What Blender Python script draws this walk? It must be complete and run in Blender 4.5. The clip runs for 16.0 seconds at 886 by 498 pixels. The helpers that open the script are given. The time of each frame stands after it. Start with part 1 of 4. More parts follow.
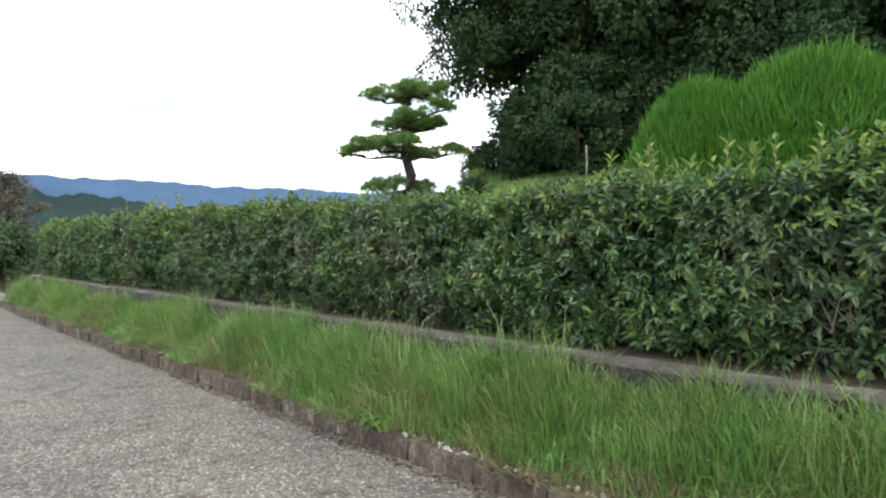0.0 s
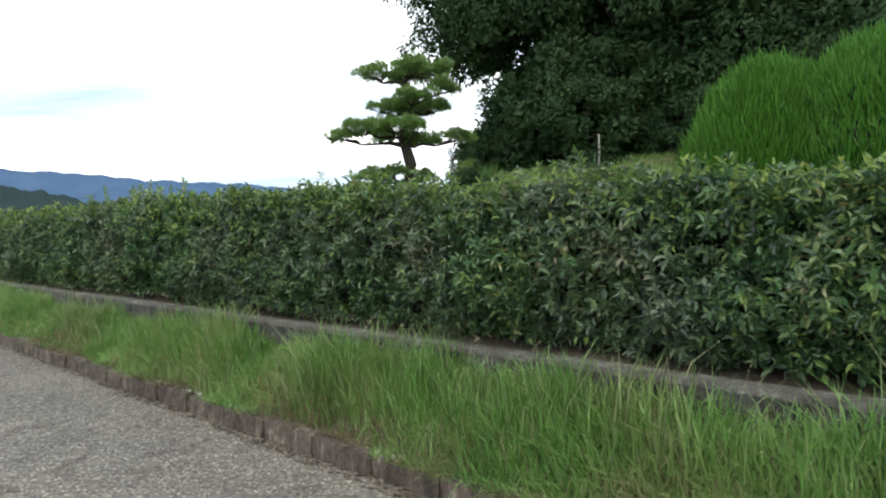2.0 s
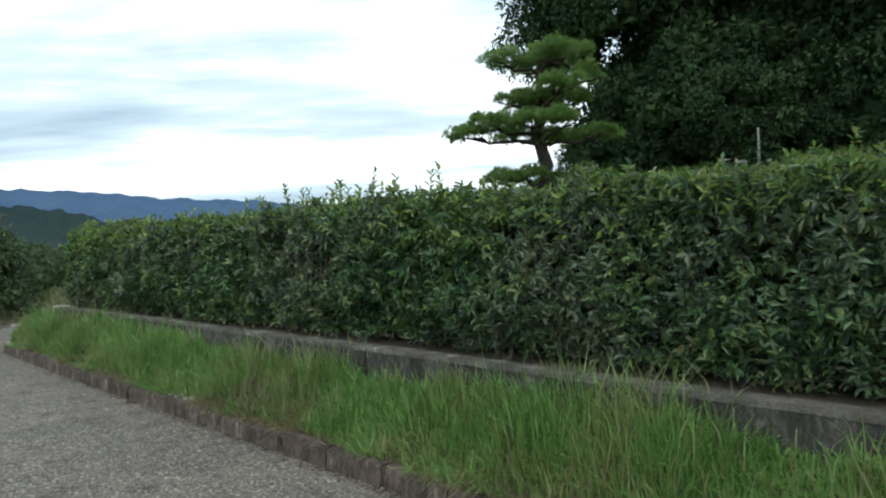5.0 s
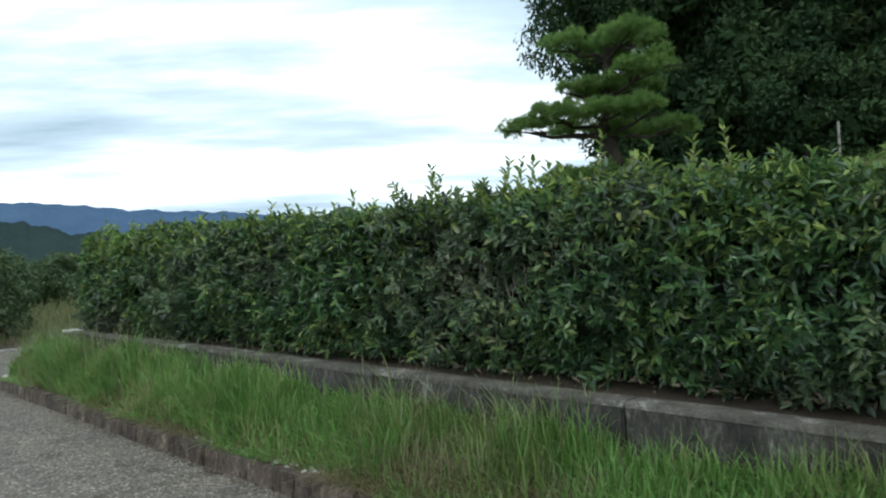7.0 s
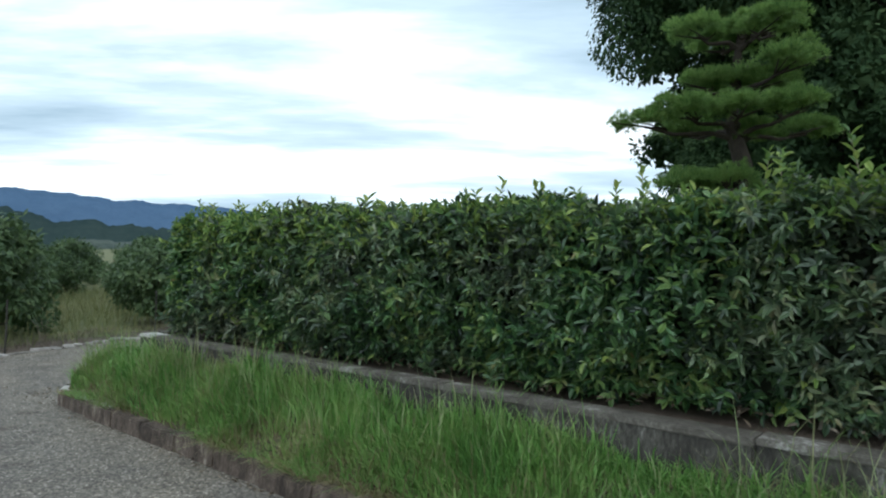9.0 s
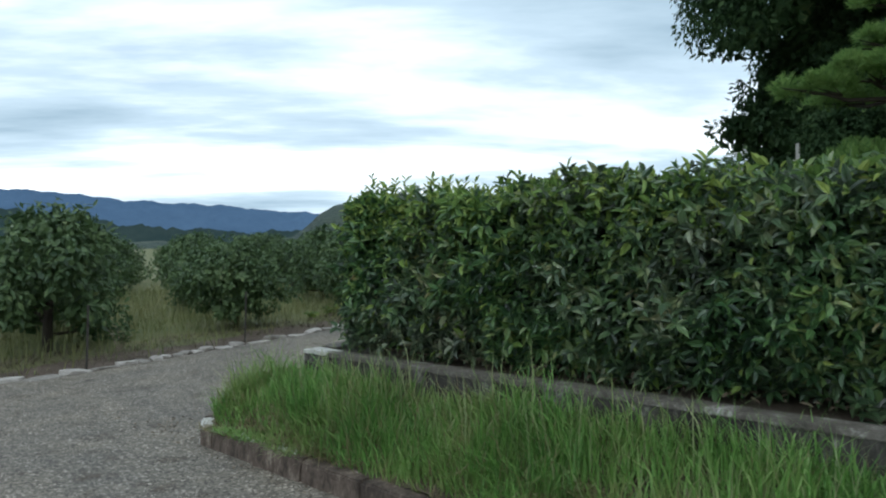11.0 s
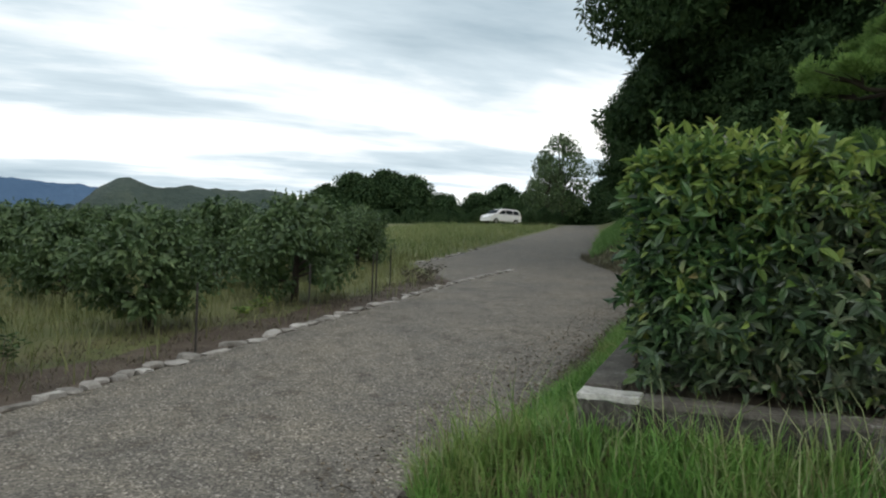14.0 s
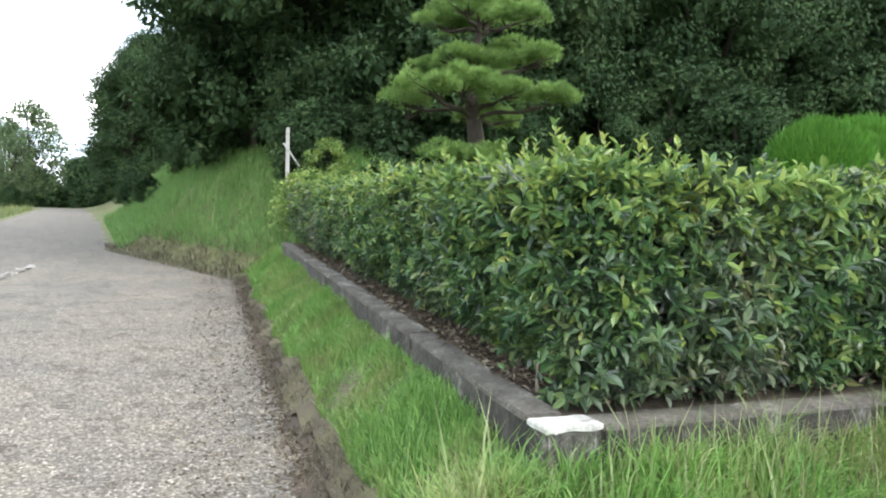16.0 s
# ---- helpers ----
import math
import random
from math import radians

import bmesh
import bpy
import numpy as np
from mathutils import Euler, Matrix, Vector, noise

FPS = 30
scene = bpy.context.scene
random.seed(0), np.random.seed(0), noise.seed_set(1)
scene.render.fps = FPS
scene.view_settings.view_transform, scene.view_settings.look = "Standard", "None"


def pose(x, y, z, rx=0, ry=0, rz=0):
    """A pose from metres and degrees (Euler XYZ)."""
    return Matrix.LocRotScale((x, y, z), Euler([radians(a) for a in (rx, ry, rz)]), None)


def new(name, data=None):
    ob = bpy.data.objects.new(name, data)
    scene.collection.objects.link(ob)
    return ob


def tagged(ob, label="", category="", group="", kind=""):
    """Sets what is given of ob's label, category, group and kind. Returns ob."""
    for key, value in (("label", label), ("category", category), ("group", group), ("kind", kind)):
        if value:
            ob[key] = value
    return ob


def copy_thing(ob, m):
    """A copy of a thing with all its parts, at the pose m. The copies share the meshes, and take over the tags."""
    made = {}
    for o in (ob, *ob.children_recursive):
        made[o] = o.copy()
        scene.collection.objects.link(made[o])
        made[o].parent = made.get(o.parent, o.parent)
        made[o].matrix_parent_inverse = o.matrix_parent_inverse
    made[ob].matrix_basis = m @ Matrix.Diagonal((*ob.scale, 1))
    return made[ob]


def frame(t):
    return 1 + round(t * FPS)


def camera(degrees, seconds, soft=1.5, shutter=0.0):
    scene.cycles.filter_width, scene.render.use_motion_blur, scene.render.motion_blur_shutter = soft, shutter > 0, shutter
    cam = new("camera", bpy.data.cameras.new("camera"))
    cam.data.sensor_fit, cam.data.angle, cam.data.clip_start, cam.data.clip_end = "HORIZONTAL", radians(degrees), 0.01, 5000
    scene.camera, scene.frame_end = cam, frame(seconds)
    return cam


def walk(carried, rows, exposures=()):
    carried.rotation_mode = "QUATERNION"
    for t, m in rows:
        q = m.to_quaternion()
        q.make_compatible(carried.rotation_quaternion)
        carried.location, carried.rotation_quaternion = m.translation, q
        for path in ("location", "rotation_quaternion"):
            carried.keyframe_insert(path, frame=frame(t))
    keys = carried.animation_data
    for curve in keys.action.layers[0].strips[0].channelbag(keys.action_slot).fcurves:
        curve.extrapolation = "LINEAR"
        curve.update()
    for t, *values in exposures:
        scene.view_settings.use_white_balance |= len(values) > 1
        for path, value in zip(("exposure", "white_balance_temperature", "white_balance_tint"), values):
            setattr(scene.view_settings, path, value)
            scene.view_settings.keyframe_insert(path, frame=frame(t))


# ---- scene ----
cam = camera(67.4, 16.0, soft=2.1, shutter=0.1)
METRES, EYE, TILT, LEAN, TURN = 21.0, 1.45, 0.0, 0.0, -41.9
ROWS = [
    (0.0, 0.0, 0.0, 0.0, -0.0, 0.0, -0.0),
    (0.5, -0.0221, 0.0258, 0.0002, 0.38, 0.4, 0.06),
    (1.0, -0.0424, 0.0485, -0.0, 0.19, 0.03, 0.6),
    (1.5, -0.0621, 0.0744, 0.0006, -1.6, -0.2, 0.4),
    (2.0, -0.0834, 0.099, 0.0011, -5.19, -0.32, -0.07),
    (2.5, -0.1055, 0.1229, 0.0023, -6.17, -0.01, -0.47),
    (3.0, -0.1304, 0.1436, 0.0018, -4.35, 1.61, 0.16),
    (3.5, -0.153, 0.1701, 0.0013, -2.52, 2.52, -0.2),
    (4.0, -0.1745, 0.1927, 0.0015, -3.64, 2.42, -0.09),
    (4.5, -0.1942, 0.2187, 0.0023, -3.71, 1.28, 0.01),
    (5.0, -0.2172, 0.2382, 0.0025, -4.08, 0.91, 0.56),
    (7.5, -0.3153, 0.3606, 0.0033, -7.07, 2.08, 0.54),
    (8.0, -0.3398, 0.3831, 0.0023, -7.64, 2.12, -0.58),
    (8.5, -0.3577, 0.4105, 0.0032, -8.17, 2.29, -1.26),
    (9.0, -0.3842, 0.4308, 0.003, -7.66, 2.27, -1.66),
    (9.5, -0.403, 0.4569, 0.0036, -6.7, 2.14, -1.68),
    (10.0, -0.4283, 0.4772, 0.0029, -5.93, 1.99, -1.41),
    (12.5, -0.532, 0.5963, -0.0023, -14.43, 1.43, -0.51),
    (13.0, -0.5538, 0.6169, -0.0015, -18.52, 1.24, -1.03),
    (13.5, -0.5697, 0.642, -0.0014, -21.29, 0.99, -1.46),
    (14.0, -0.5878, 0.6641, -0.001, -24.08, 0.89, -1.83),
    (14.5, -0.6015, 0.6899, -0.0004, -26.68, 0.43, -1.45),
    (15.0, -0.6142, 0.7135, 0.0007, -37.75, 0.82, -1.53),
    (15.5, -0.6223, 0.7357, 0.0024, -56.44, 0.28, -1.24),
    (16.0, -0.6321, 0.761, 0.0053, -67.16, 0.43, -0.52),
]
EXPOSURES = [(0.0, 1.02, 6500, 11), (0.5, 0.78, 6450, 11), (1.5, 0.58, 6400, 10), (2.0, 0.72, 6400, 10), (2.5, 0.96, 6400, 10), (3.5, 0.3, 6200, 6), (5.0, 0.22, 6150, 5), (7.5, 0.2, 6050, 4), (9.0, 0.18, 5950, 4), (12.5, -0.02, 6000, 4), (13.5, -0.02, 6400, 7), (14.5, -0.03, 6700, 8), (15.0, 0.05, 6650, 9), (15.5, 0.78, 6650, 9), (16.0, 1.8, 6450, 12)]
walk(cam, [(t, pose(0, 0, EYE, TILT, LEAN, TURN) @ pose(METRES * x, METRES * y, METRES * z, 90 + pitch, roll, yaw)) for t, x, y, z, yaw, pitch, roll in ROWS], EXPOSURES)

# ---- world and light ----
SUN_EL, SUN_AZ = 52.0, 215.0
world = bpy.data.worlds.new("overcast_sky")
scene.world = world
world.use_nodes = True


def nodes_of(tree):
    tree.nodes.clear()

    def add(kind, **values):
        n = tree.nodes.new(kind)
        for key, v in values.items():
            if key in n.inputs:
                n.inputs[key].default_value = v
        return n
    return add, tree.links.new


def ramp(node, stops, ease="LINEAR"):
    cr = node.color_ramp
    cr.interpolation = ease
    while len(cr.elements) < len(stops):
        cr.elements.new(0.5)
    for e, (p, c) in zip(cr.elements, stops):
        e.position = p
        e.color = (*c, 1) if len(c) == 3 else c
    return node


def build_world():
    add, link = nodes_of(world.node_tree)
    out, bg = add("ShaderNodeOutputWorld"), add("ShaderNodeBackground", Strength=1.0)
    sky = add("ShaderNodeTexSky")
    sky.sky_type, sky.sun_disc = "NISHITA", False
    sky.sun_elevation, sky.sun_rotation = radians(SUN_EL), radians(SUN_AZ)
    dim = add("ShaderNodeVectorMath")
    dim.operation = "SCALE"
    dim.inputs["Scale"].default_value = 0.11
    link(sky.outputs[0], dim.inputs[0])
    tc, sep = add("ShaderNodeTexCoord"), add("ShaderNodeSeparateXYZ")
    link(tc.outputs["Generated"], sep.inputs[0])
    up = add("ShaderNodeMath")
    up.operation, up.inputs[1].default_value = "MAXIMUM", 0.0
    link(sep.outputs[2], up.inputs[0])
    lift = add("ShaderNodeMath")
    lift.operation, lift.inputs[1].default_value = "ADD", 0.09
    link(up.outputs[0], lift.inputs[0])
    flat = add("ShaderNodeVectorMath")
    flat.operation = "DIVIDE"
    both = add("ShaderNodeCombineXYZ")
    for i in range(3):
        link(lift.outputs[0], both.inputs[i])
    link(tc.outputs["Generated"], flat.inputs[0])
    link(both.outputs[0], flat.inputs[1])
    stretch = add("ShaderNodeMapping")
    stretch.inputs["Location"].default_value = (3.7, 1.2, 0)
    stretch.inputs["Rotation"].default_value = (0, 0, radians(-50))
    stretch.vector_type = "TEXTURE"
    stretch.inputs["Scale"].default_value = (2.3, 0.95, 1000.0)
    link(flat.outputs[0], stretch.inputs[0])
    big = add("ShaderNodeTexNoise", Scale=0.85, Detail=7.0, Roughness=0.55, Distortion=0.15)
    link(stretch.outputs[0], big.inputs["Vector"])
    tone = ramp(add("ShaderNodeValToRGB"), [(0.29, (0.37, 0.49, 0.59)), (0.45, (0.72, 0.84, 0.94)), (0.54, (1.18, 1.22, 1.26)), (0.65, (1.65, 1.65, 1.65))])
    link(big.outputs[0], tone.inputs[0])
    gap = ramp(add("ShaderNodeValToRGB"), [(0.60, (1, 1, 1)), (0.74, (0.75, 0.75, 0.75))])
    thin = add("ShaderNodeTexNoise", Scale=2.3, Detail=4.0)
    link(stretch.outputs[0], thin.inputs["Vector"])
    link(thin.outputs[0], gap.inputs[0])
    mix = add("ShaderNodeMix")
    mix.data_type = "RGBA"
    link(gap.outputs[0], mix.inputs["Factor"])
    link(dim.outputs[0], mix.inputs["A"])
    link(tone.outputs[0], mix.inputs["B"])
    link(mix.outputs["Result"], bg.inputs[0])
    link(bg.outputs[0], out.inputs[0])


build_world()
sun = new("sun", bpy.data.lights.new("sun", "SUN"))
sun.data.energy, sun.data.angle, sun.data.color = 0.7, radians(25), (1, 0.96, 0.9)
sun.matrix_basis = pose(0, 0, 30, 90 - SUN_EL, 0, 180 - SUN_AZ)


# ---- materials ----
def surface(name, stops, scale=3.0, fine=60.0, rough=0.85, bump=0.3, depth=0.01, spec=0.3, piece=0.0, squash=1.0):
    """A rough mineral or earthen surface: broad patches, fine grain, relief."""
    m = bpy.data.materials.new(name)
    m.use_nodes = True
    add, link = nodes_of(m.node_tree)
    out, b = add("ShaderNodeOutputMaterial"), add("ShaderNodeBsdfPrincipled", Roughness=rough)
    b.inputs["Specular IOR Level"].default_value = spec
    g = add("ShaderNodeNewGeometry")
    n1 = add("ShaderNodeTexNoise", Scale=scale, Detail=5.0, Roughness=0.6)
    n2 = add("ShaderNodeTexNoise", Scale=fine, Detail=3.0, Roughness=0.7)
    tall = add("ShaderNodeMapping")
    tall.inputs["Scale"].default_value = (1, 1, squash)
    link(g.outputs["Position"], tall.inputs[0])
    for n in (n1, n2):
        link(tall.outputs[0], n.inputs["Vector"])
    mix = add("ShaderNodeMix", Factor=0.4)
    link(n1.outputs[0], mix.inputs["A"])
    link(n2.outputs[0], mix.inputs["B"])
    value = mix.outputs["Result"]
    if piece:
        info = add("ShaderNodeObjectInfo")
        ma = add("ShaderNodeMath")
        ma.operation, ma.inputs[1].default_value = "MULTIPLY_ADD", piece
        link(info.outputs["Random"], ma.inputs[0])
        link(value, ma.inputs[2])
        value = ma.outputs[0]
    r = ramp(add("ShaderNodeValToRGB"), stops)
    link(value, r.inputs[0])
    link(r.outputs[0], b.inputs["Base Color"])
    bp = add("ShaderNodeBump", Strength=bump, Distance=depth)
    link(mix.outputs["Result"], bp.inputs["Height"])
    link(bp.outputs[0], b.inputs["Normal"])
    link(b.outputs[0], out.inputs[0])
    return m


def leafy(name, stops, patch=0.5, rough=0.5, through_light=0.25, patch_scale=0.9, spec=0.35, other=None, other_scale=0.5):
    """Leaves or blades: each its own tone, with patches over the plant, and some light let through."""
    m = bpy.data.materials.new(name)
    m.use_nodes = True
    add, link = nodes_of(m.node_tree)
    out, b = add("ShaderNodeOutputMaterial"), add("ShaderNodeBsdfPrincipled", Roughness=rough)
    b.inputs["Specular IOR Level"].default_value = spec
    g = add("ShaderNodeNewGeometry")
    n1 = add("ShaderNodeTexNoise", Scale=patch_scale, Detail=4.0, Roughness=0.65)
    link(g.outputs["Position"], n1.inputs["Vector"])
    wide = ramp(add("ShaderNodeValToRGB"), [(0.3, (0, 0, 0)), (0.7, (1, 1, 1))])
    link(n1.outputs[0], wide.inputs[0])
    mix = add("ShaderNodeMix", Factor=patch)
    link(g.outputs["Random Per Island"], mix.inputs["A"])
    link(wide.outputs[0], mix.inputs["B"])
    r = ramp(add("ShaderNodeValToRGB"), stops)
    link(mix.outputs["Result"], r.inputs[0])
    tint = r.outputs[0]
    if other:
        r2 = ramp(add("ShaderNodeValToRGB"), other)
        link(mix.outputs["Result"], r2.inputs[0])
        n2 = add("ShaderNodeTexNoise", Scale=other_scale, Detail=5.0, Roughness=0.65)
        link(g.outputs["Position"], n2.inputs["Vector"])
        where = ramp(add("ShaderNodeValToRGB"), [(0.46, (0, 0, 0)), (0.6, (1, 1, 1))])
        link(n2.outputs[0], where.inputs[0])
        two = add("ShaderNodeMix")
        two.data_type = "RGBA"
        link(where.outputs[0], two.inputs["Factor"])
        link(r.outputs[0], two.inputs["A"])
        link(r2.outputs[0], two.inputs["B"])
        tint = two.outputs["Result"]
    link(tint, b.inputs["Base Color"])
    t = add("ShaderNodeBsdfTranslucent")
    link(tint, t.inputs["Color"])
    ms = add("ShaderNodeMixShader", Fac=through_light)
    link(b.outputs[0], ms.inputs[1])
    link(t.outputs[0], ms.inputs[2])
    link(ms.outputs[0], out.inputs[0])
    return m


def plain(name, color, rough=0.5, metal=0.0, spec=0.5):
    m = bpy.data.materials.new(name)
    m.use_nodes = True
    b = m.node_tree.nodes["Principled BSDF"]
    b.inputs["Base Color"].default_value = (*color, 1)
    b.inputs["Roughness"].default_value, b.inputs["Metallic"].default_value = rough, metal
    b.inputs["Specular IOR Level"].default_value = spec
    return m


def pebbled(name):
    """Road of exposed small stones set in grey binder."""
    m = bpy.data.materials.new(name)
    m.use_nodes = True
    add, link = nodes_of(m.node_tree)
    out, b = add("ShaderNodeOutputMaterial"), add("ShaderNodeBsdfPrincipled", Roughness=0.8)
    b.inputs["Specular IOR Level"].default_value = 0.25
    g = add("ShaderNodeNewGeometry")
    v = add("ShaderNodeTexVoronoi", Scale=62.0)
    dirt = add("ShaderNodeTexNoise", Scale=3.5, Detail=6.0, Roughness=0.7)
    n = add("ShaderNodeTexNoise", Scale=0.8, Detail=6.0, Roughness=0.6)
    for k in (v, dirt, n):
        link(g.outputs["Position"], k.inputs["Vector"])
    stone = ramp(add("ShaderNodeValToRGB"), [(0.0, (0.04, 0.036, 0.031)), (0.35, (0.116, 0.106, 0.091)), (0.75, (0.205, 0.188, 0.162)), (1.0, (0.50, 0.465, 0.41))])
    link(v.outputs["Color"], stone.inputs[0])
    wear = ramp(add("ShaderNodeValToRGB"), [(0.3, (0.78, 0.78, 0.80)), (0.7, (1.12, 1.08, 1.02))])
    link(n.outputs[0], wear.inputs[0])
    mul = add("ShaderNodeMix", Factor=1.0)
    mul.data_type, mul.blend_type = "RGBA", "MULTIPLY"
    link(stone.outputs[0], mul.inputs["A"])
    link(wear.outputs[0], mul.inputs["B"])
    grime = ramp(add("ShaderNodeValToRGB"), [(0.34, (0.62, 0.58, 0.53)), (0.47, (1, 1, 1)), (0.66, (1.1, 1.08, 1.04))])
    link(dirt.outputs[0], grime.inputs[0])
    worn = add("ShaderNodeMix", Factor=1.0)
    worn.data_type, worn.blend_type = "RGBA", "MULTIPLY"
    link(mul.outputs["Result"], worn.inputs["A"])
    link(grime.outputs[0], worn.inputs["B"])
    link(worn.outputs["Result"], b.inputs["Base Color"])
    bp = add("ShaderNodeBump", Strength=0.8, Distance=0.005)
    bp.invert = True
    link(v.outputs["Distance"], bp.inputs["Height"])
    link(bp.outputs[0], b.inputs["Normal"])
    link(b.outputs[0], out.inputs[0])
    return m


M_ROAD = pebbled("pebbled_road")
M_GROUND = surface("field_soil_and_grass", [(0.3, (0.05, 0.07, 0.02)), (0.5, (0.11, 0.12, 0.045)), (0.7, (0.16, 0.14, 0.07))], 1.2, 30)
M_VERGE = surface("verge_soil", [(0.3, (0.045, 0.036, 0.026)), (0.5, (0.10, 0.083, 0.055)), (0.6, (0.12, 0.115, 0.055)), (0.75, (0.2, 0.17, 0.12))], 4, 60, bump=0.8, depth=0.03)
M_KERB = surface("weathered_kerb", [(0.3, (0.018, 0.014, 0.012)), (0.47, (0.06, 0.046, 0.037)), (0.6, (0.13, 0.10, 0.08)), (0.72, (0.32, 0.28, 0.23))], 7, 34, piece=0.08, bump=1.0, depth=0.02, squash=0.5)
# stained plinth face, with its shade put into the darker base colour
M_PLINTH_SHADED = surface("shaded_stained_concrete", [(0.32, (0.02, 0.019, 0.017)), (0.48, (0.05, 0.046, 0.04)), (0.58, (0.10, 0.094, 0.082)), (0.68, (0.32, 0.31, 0.29))], 5, 40, bump=0.8, depth=0.02, squash=0.4)
# lichened plinth top, with its sky light put into the lighter base colour
M_PLINTH_LIT = surface("lit_lichened_top", [(0.32, (0.045, 0.04, 0.034)), (0.46, (0.095, 0.086, 0.073)), (0.57, (0.15, 0.138, 0.12)), (0.66, (0.38, 0.37, 0.345))], 4.5, 40, bump=0.9, depth=0.02)
M_PALE = surface("pale_stone", [(0.32, (0.16, 0.155, 0.14)), (0.48, (0.42, 0.41, 0.38)), (0.65, (0.64, 0.63, 0.59))], 7, 45, piece=0.1, bump=0.7)
M_STONE = surface("edging_stone", [(0.3, (0.08, 0.072, 0.064)), (0.52, (0.17, 0.157, 0.14)), (0.75, (0.32, 0.30, 0.275)), (1.0, (0.5, 0.48, 0.45))], 6, 50, piece=0.35, bump=0.8)
M_BARK = surface("tree_bark", [(0.3, (0.02, 0.016, 0.013)), (0.7, (0.065, 0.052, 0.04))], 6, 40, bump=0.9, depth=0.03)
M_TWIG = surface("grey_twigs", [(0.3, (0.14, 0.11, 0.085)), (0.7, (0.30, 0.26, 0.21))], 8, 60)
M_HEDGE = leafy("hedge_leaves", [(0.22, (0.016, 0.04, 0.018)), (0.44, (0.055, 0.127, 0.045)), (0.66, (0.112, 0.21, 0.068)), (0.84, (0.22, 0.30, 0.09)), (0.98, (0.32, 0.23, 0.12))], 0.4, rough=0.34, patch_scale=2.6, spec=0.68, other=[(0.15, (0.034, 0.047, 0.03)), (0.42, (0.088, 0.13, 0.074)), (0.68, (0.16, 0.205, 0.12)), (0.88, (0.25, 0.24, 0.15)), (1.0, (0.34, 0.28, 0.2))], other_scale=0.75)
# near-black colour standing in for shade deep among leaves and blades
M_CORE_SHADE = surface("inner_shade", [(0.3, (0.008, 0.013, 0.006)), (0.7, (0.025, 0.03, 0.014))], 8, 60)
M_YOUNG = leafy("young_leaves", [(0.1, (0.07, 0.138, 0.04)), (0.5, (0.16, 0.255, 0.062)), (0.85, (0.30, 0.37, 0.095)), (1.0, (0.37, 0.31, 0.13))], 0.35, patch_scale=2.0)
M_GRASS = leafy("verge_grass", [(0.1, (0.085, 0.19, 0.045)), (0.5, (0.16, 0.32, 0.072)), (0.8, (0.25, 0.37, 0.115)), (1.0, (0.42, 0.35, 0.21))], 0.5, patch_scale=1.8, other=[(0.1, (0.095, 0.165, 0.045)), (0.5, (0.18, 0.265, 0.075)), (0.8, (0.27, 0.31, 0.12)), (1.0, (0.44, 0.36, 0.22))], other_scale=1.1)
M_DRY = leafy("dry_grass", [(0.0, (0.12, 0.12, 0.05)), (0.5, (0.22, 0.19, 0.1)), (1.0, (0.34, 0.29, 0.17))], 0.4)
M_MEADOW = leafy("meadow_blades", [(0.0, (0.085, 0.125, 0.04)), (0.5, (0.17, 0.215, 0.075)), (1.0, (0.30, 0.29, 0.14))], 0.6, patch_scale=0.35)
M_FIELD = leafy("field_grass", [(0.0, (0.095, 0.125, 0.045)), (0.5, (0.18, 0.20, 0.08)), (1.0, (0.31, 0.29, 0.15))], 0.5, patch_scale=0.4)
M_MOUND = leafy("mound_blades", [(0.0, (0.04, 0.12, 0.015)), (0.5, (0.08, 0.22, 0.025)), (1.0, (0.14, 0.30, 0.05))], 0.4, patch_scale=1.0)
M_PINE = leafy("pine_needles", [(0.1, (0.085, 0.16, 0.05)), (0.5, (0.185, 0.31, 0.085)), (0.9, (0.31, 0.43, 0.14))], 0.4, through_light=0.48, patch_scale=1.8)
M_FOREST = leafy("forest_leaves", [(0.1, (0.016, 0.034, 0.016)), (0.5, (0.034, 0.066, 0.026)), (0.85, (0.062, 0.10, 0.038)), (1.0, (0.10, 0.13, 0.05))], 0.65, rough=0.75, patch_scale=0.7, through_light=0.15, spec=0.12)
M_ORCHARD = leafy("orchard_leaves", [(0.1, (0.03, 0.058, 0.027)), (0.5, (0.066, 0.112, 0.042)), (0.85, (0.115, 0.17, 0.065)), (1.0, (0.23, 0.25, 0.11))], 0.45, patch_scale=2.0)
M_BARE = leafy("brownish_leaves", [(0.0, (0.06, 0.06, 0.04)), (0.5, (0.12, 0.105, 0.07)), (1.0, (0.2, 0.17, 0.12))], 0.4)
M_POST = plain("dark_iron", (0.03, 0.026, 0.022), 0.7)
M_GREYWOOD = surface("grey_wood", [(0.3, (0.3, 0.29, 0.27)), (0.7, (0.55, 0.53, 0.5))], 8, 60)
# dark woods with distance haze mixed into the colour as a bluish cast
M_HILL = surface("hazy_wooded_hill", [(0.3, (0.022, 0.038, 0.034)), (0.5, (0.04, 0.058, 0.048)), (0.7, (0.065, 0.082, 0.06))], 0.012, 0.08, bump=1.0, depth=15)
# blue of the distant air painted into the mountains' base colour
M_HAZE_BLUE = surface("haze_blue_mountain", [(0.3, (0.058, 0.10, 0.17)), (0.7, (0.085, 0.138, 0.22))], 0.003, 0.02, bump=0.4, depth=60, spec=0.0)
# dark slope woods, bluish distance haze again in the base colour
M_SLOPE = surface("hazy_dark_slope", [(0.3, (0.02, 0.036, 0.038)), (0.7, (0.04, 0.058, 0.054))], 0.01, 0.06, bump=0.5, depth=10, spec=0.0)
M_CAR = plain("white_car_paint", (0.8, 0.8, 0.8), 0.25)
M_GLASS = plain("dark_car_glass", (0.02, 0.025, 0.03), 0.08)
